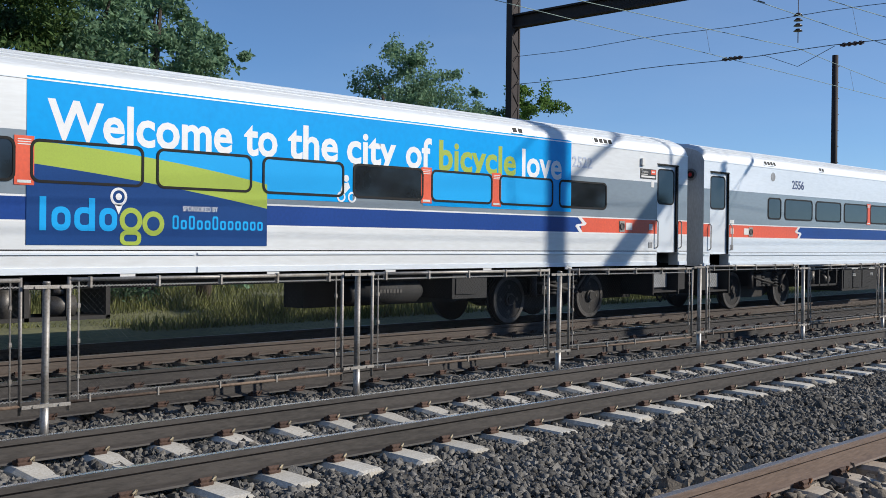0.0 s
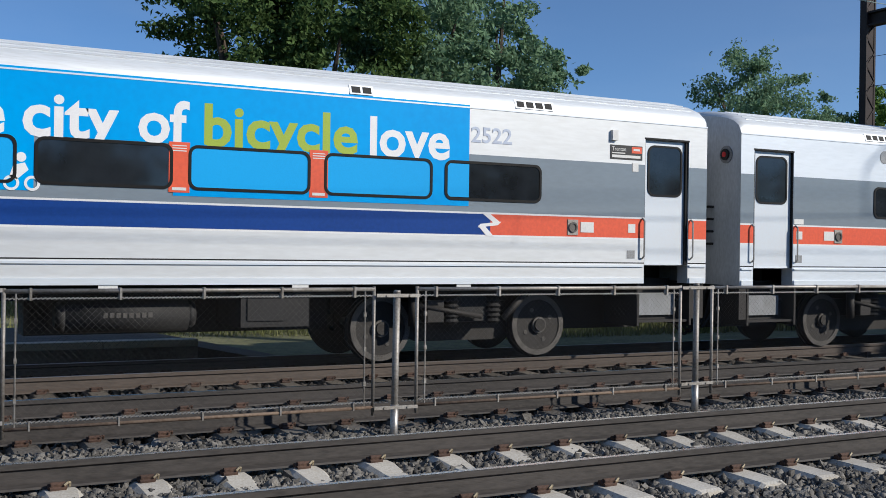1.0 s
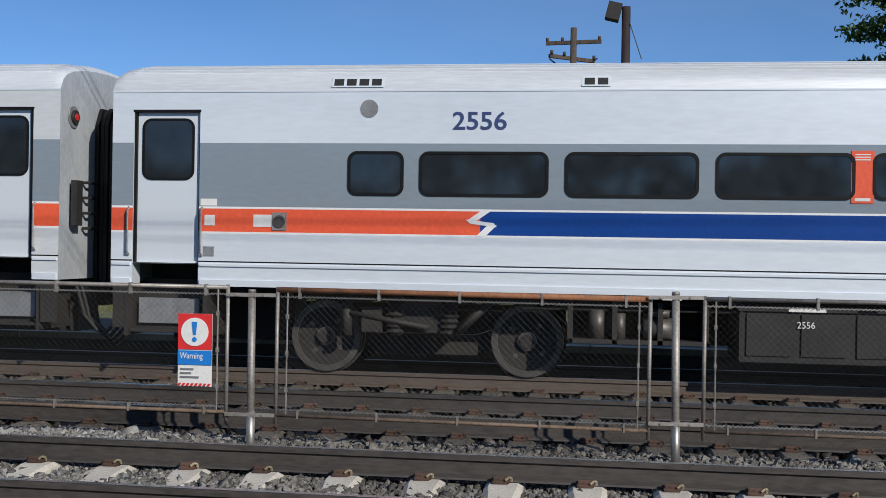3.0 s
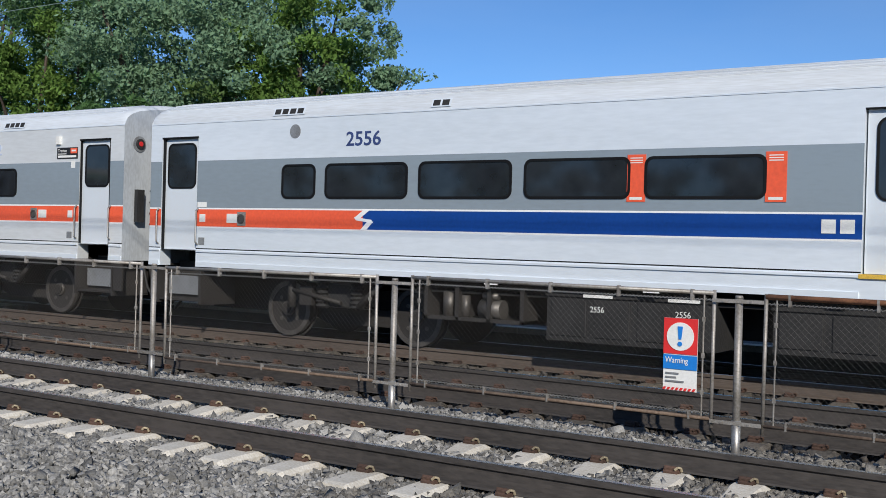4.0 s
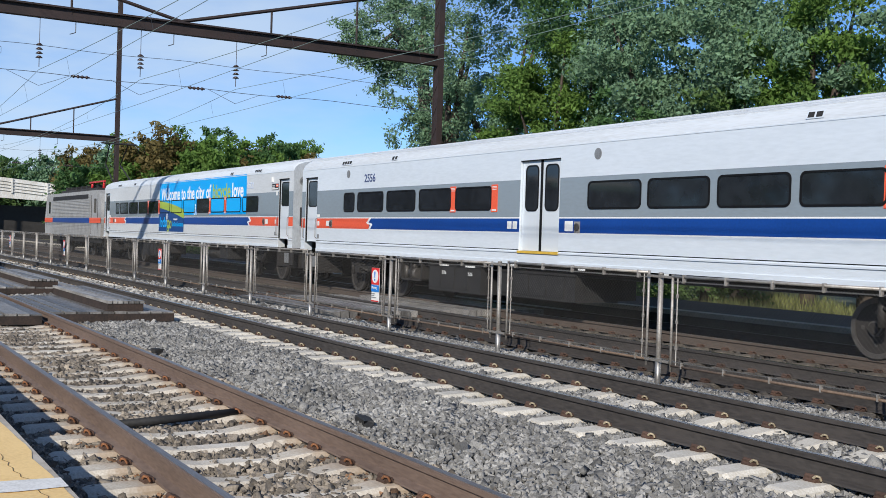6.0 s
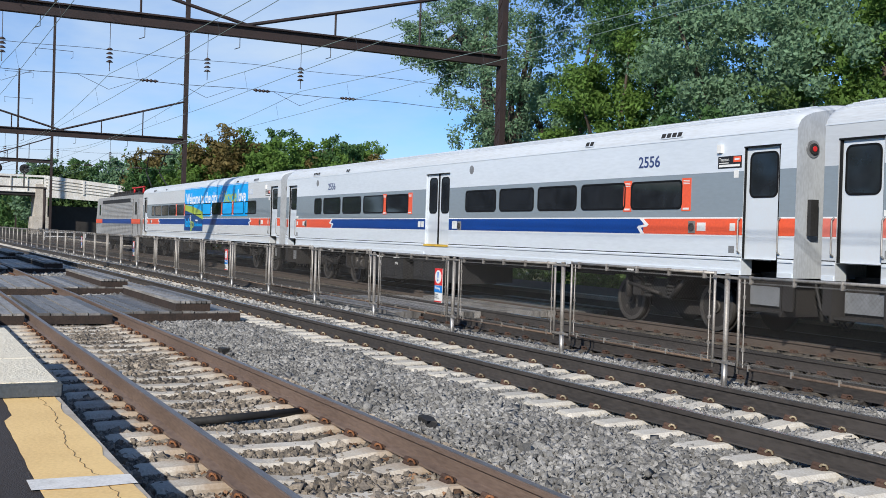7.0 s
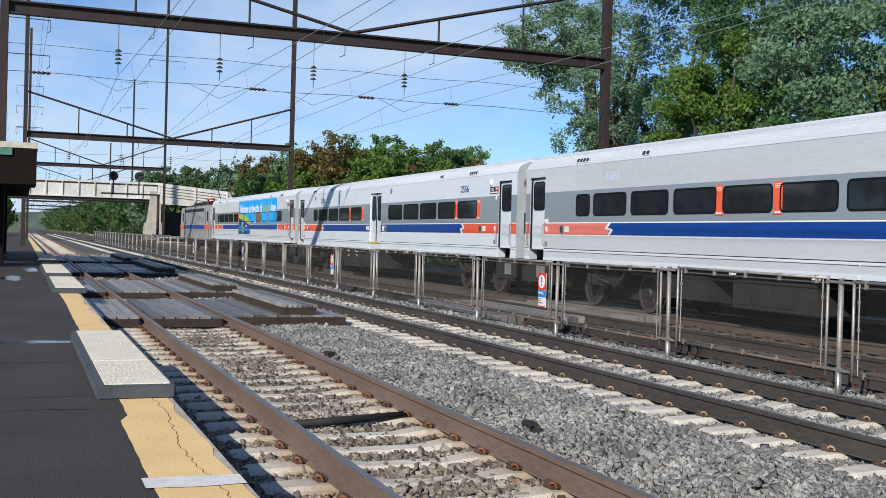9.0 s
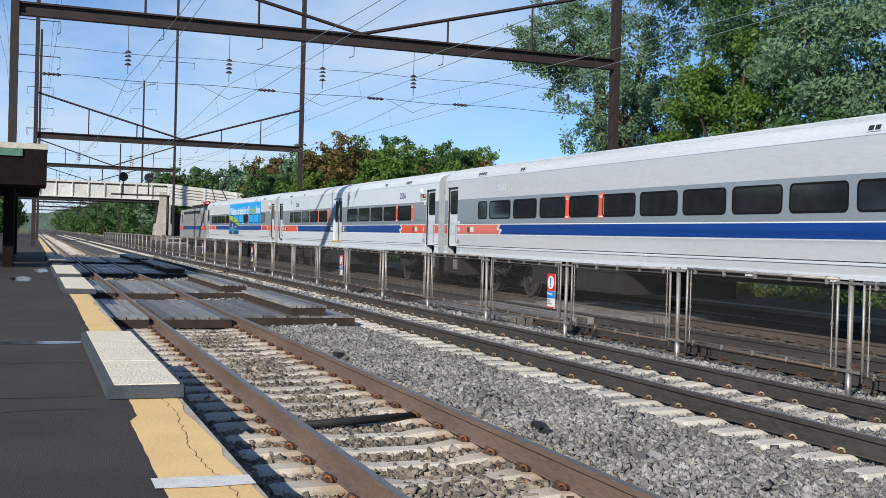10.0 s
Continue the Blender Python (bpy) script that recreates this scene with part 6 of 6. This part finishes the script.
# woods along the line, far away
rf = random.Random(9)
for k in range(32):
    b = 66.4 + (k % 16) * .74 + rf.uniform(-.25, .25)
    d = 100 + (0 if k < 16 else 9) + rf.uniform(0, 8)
    h = (9.8 if 67.5 < b < 75.0 else 8.9) * rf.uniform(.94, 1.06) + (.8 if k > 15 else 0)
    tree(-d * math.sin(radians(b)), d * math.cos(radians(b)), h, rf.uniform(2.9, 3.7), 60 + k, rf.choice((YG, YG, GG, G)) if k % 5 != 1 else AU, .04, 96, 120, .21,
         label="rusty autumn tree in the woods" if k % 5 == 1 else "green tree in the woods", group="woods beside the line")
for k in range(12):
    b = 76.5 + k * .62
    d = 186 + rf.uniform(0, 14)
    tree(-d * math.sin(radians(b)), d * math.cos(radians(b)), rf.uniform(11.2, 12.6), rf.uniform(4.2, 5.2), 90 + k, rf.choice((G, DG, GG)), .05, 60, 110, .36, label="dark green tree beyond the bridge", group="woods beyond the bridge")
for k in range(42):
    x = -195 * 1.043 ** k
    tree(x, 24 + rf.uniform(0, 6) + k * .1, rf.uniform(9, 13) + k * .12, rf.uniform(4.5, 6) + k * .12, 120 + k, rf.choice((G, DG, DG)), .02, 34, 55, .45 + k * .012, label="dark green tree in the distant woods", group="distant woods")
for k in range(16):
    x = -195 * 1.12 ** k
    tree(x, -13 - rf.uniform(0, 6) - k * .3, rf.uniform(7, 10) + k * .2, rf.uniform(4, 5) + k * .3, 190 + k, rf.choice((G, DG)), .02, 30, 50, .5, label="dark green tree in the distant woods", group="distant woods")
for x, y, h in ((-262, -6.5, 9.5), (-300, -6.0, 10), (-345, -6.5, 11), (-395, -7, 12), (-450, -8, 13)):
    tree(x, y, h, 4.2, int(-x), DG, .02, 40, 60, .45, label="dark green tree beyond the platform's end", group="distant woods")
# unseen row of trees added behind the platform for reflections in the train's windows
for k in range(17):
    tree(-55 + k * 8 + rf.uniform(-2, 2), -24 - rf.uniform(0, 5), rf.uniform(7.5, 9.5), rf.uniform(3.6, 4.6), 220 + k, rf.choice((G, DG)), .03, 30, 50, .4, label="unseen green tree added for the window reflections", group="trees behind the platform")
for k in range(14):
    tree(-75 - k * 16 + rf.uniform(-3, 3), -11 - rf.uniform(0, 7), rf.uniform(6, 9), rf.uniform(3, 4.5), 160 + k, rf.choice((G, DG)), .05, 34, 60, .35, label="green bush tree behind the platform", group="bushes behind the platform")


# ---- grass behind the train ----
def grass(x0, x1, y0, y1, n, h, seed):
    r = np.random.default_rng(seed)
    px, py = r.uniform(x0, x1, n), r.uniform(y0, y1, n)
    tuft = np.clip(.45 + .8 * np.sin(px * .55 + 1.3 * np.sin(py * .9)) * np.sin(px * .21 + py * .6), .12, 1.3)
    hh = h * tuft * r.uniform(.5, 1.4, n)
    a = r.uniform(0, math.tau, n)
    dx, dy = np.cos(a) * .02, np.sin(a) * .02
    lx, ly = r.normal(0, .25, n) * hh, r.normal(0, .25, n) * hh
    z = np.full(n, -.47)
    v = np.stack([np.stack([px - dx, py - dy, z], 1), np.stack([px + dx, py + dy, z], 1), np.stack([px + lx, py + ly, z + hh], 1)], 1).reshape(-1, 3)
    return tagged(new("grass", fast_mesh("grass", v, np.arange(len(v)).reshape(-1, 3), GRASS)), "tall yellow-green weeds behind the far track", "grass", kind="stuff")


grass(-40, -12, 19.5, 30, 36000, .5, 5)
grass(-12, 12, 22.8, 31, 26000, .4, 7)
grass(12, 50, 20.5, 30, 48000, .5, 8)
grass(-20, 75, 30, 50, 70000, .75, 6)
bm = bmesh.new()
n = 60
va = [bm.verts.new((-900 + 1800 * k / n, 160 + 30 * math.sin(k * .9), -2)) for k in range(n + 1)]
vb = [bm.verts.new((-900 + 1800 * k / n, 165 + 30 * math.sin(k * .9), 9 + 4 * math.sin(k * 1.7) + 2 * math.sin(k * 4.1))) for k in range(n + 1)]
for k in range(n):
    bm.faces.new((va[k], va[k + 1], vb[k + 1], vb[k]))
tagged(part("backdrop", bm, [HAZE]), "hazy line of distant woods", "backdrop", kind="structure")
bm = bmesh.new()
n = 40
va = [bm.verts.new((-1500, -400 + 800 * k / n, -2)) for k in range(n + 1)]
vb = [bm.verts.new((-1505, -400 + 800 * k / n, 20 + 4 * math.sin(k * 1.9) + 2 * math.sin(k * 4.7) + 10 * (k > 21))) for k in range(n + 1)]
for k in range(n):
    bm.faces.new((va[k], va[k + 1], vb[k + 1], vb[k]))
tagged(part("backdrop", bm, [HAZE]), "hazy wooded ridge at the end of the line", "backdrop", kind="structure")


# ---- tracks, sleepers and ballast, piece by piece ----
track_thing("track_1", T1, 0.0, -300, 40, (-110, 20), "platform track with rusty brown rails on concrete sleepers", RAIL, clip_near=(-60, 8), tie=SLEEPER_RUST, clip=CLIPS_RUST)
track_thing("track_2", T2, 0.0, -300, 90, (-110, 50), "middle track with dark rails on concrete sleepers", RAIL_DARK, clip_near=(-55, 32), top=RAIL_TOP)
track_thing("track_3", T3, T4_Z, -200, 60, (-70, 40), "track with dark rails behind the fence", RAIL_DARK, clip_near=(-30, 25), top=RAIL_TOP, tie=SLEEPER_DARK, clip=CLIPS_DARK)
track_thing("track_4", T4, T4_Z, -200, 60, (-70, 40), "far track that carries the train", RAIL_BROWN, clip_near=(-25, 25), tie=SLEEPER_DARK, clip=CLIPS_DARK)
stones("grey_brown_ballast", (-5, 16, 4.2, 9.6), 78000, 0.034, STONE_BROWN, "loose grey-brown crushed stone between the tracks", bed, 9)
stones("track_ballast", (-22, -3, 4.2, 9.6), 78000, 0.034, STONE, "loose blue-grey crushed stone between the tracks", bed, 1)
stones("brown_ballast", (-30, 4, 1.2, 4.2), 82000, 0.034, STONE_WARM, "loose brownish crushed stone along the platform track", bed, 5)
stones("distant_ballast", (-75, -22, 4.2, 9.6), 30000, 0.064, STONE, "loose grey crushed stone between the tracks", bed, 2)
stones("distant_brown_ballast", (-75, -30, 1.2, 4.2), 13000, 0.07, STONE_WARM, "loose brownish crushed stone along the platform track", bed, 6)
stones("near_ballast", (4, 26, 1.2, 4.2), 14000, 0.055, STONE_WARM, "loose brownish crushed stone along the platform track", bed, 8)
stones("side_ballast", (16, 60, 4.2, 9.6), 24000, 0.066, STONE_BROWN, "loose grey-brown crushed stone between the tracks", bed, 3)
for side in (-1, 1):
    y = T1 + side * 0.7525
    stones("rusty_ballast", (-22, 4, y - .22, y + .22), 4200, 0.036, STONE_RUST, "rust-stained crushed stone along the rail", bed, 20 + side)
stones("dark_ballast", (-45, 32, 9.3, 16.0), 34000, 0.047, STONE_DARK, "dark crushed stone behind the fence", lambda x, y: np.full_like(x, -0.285), 4)

motions()
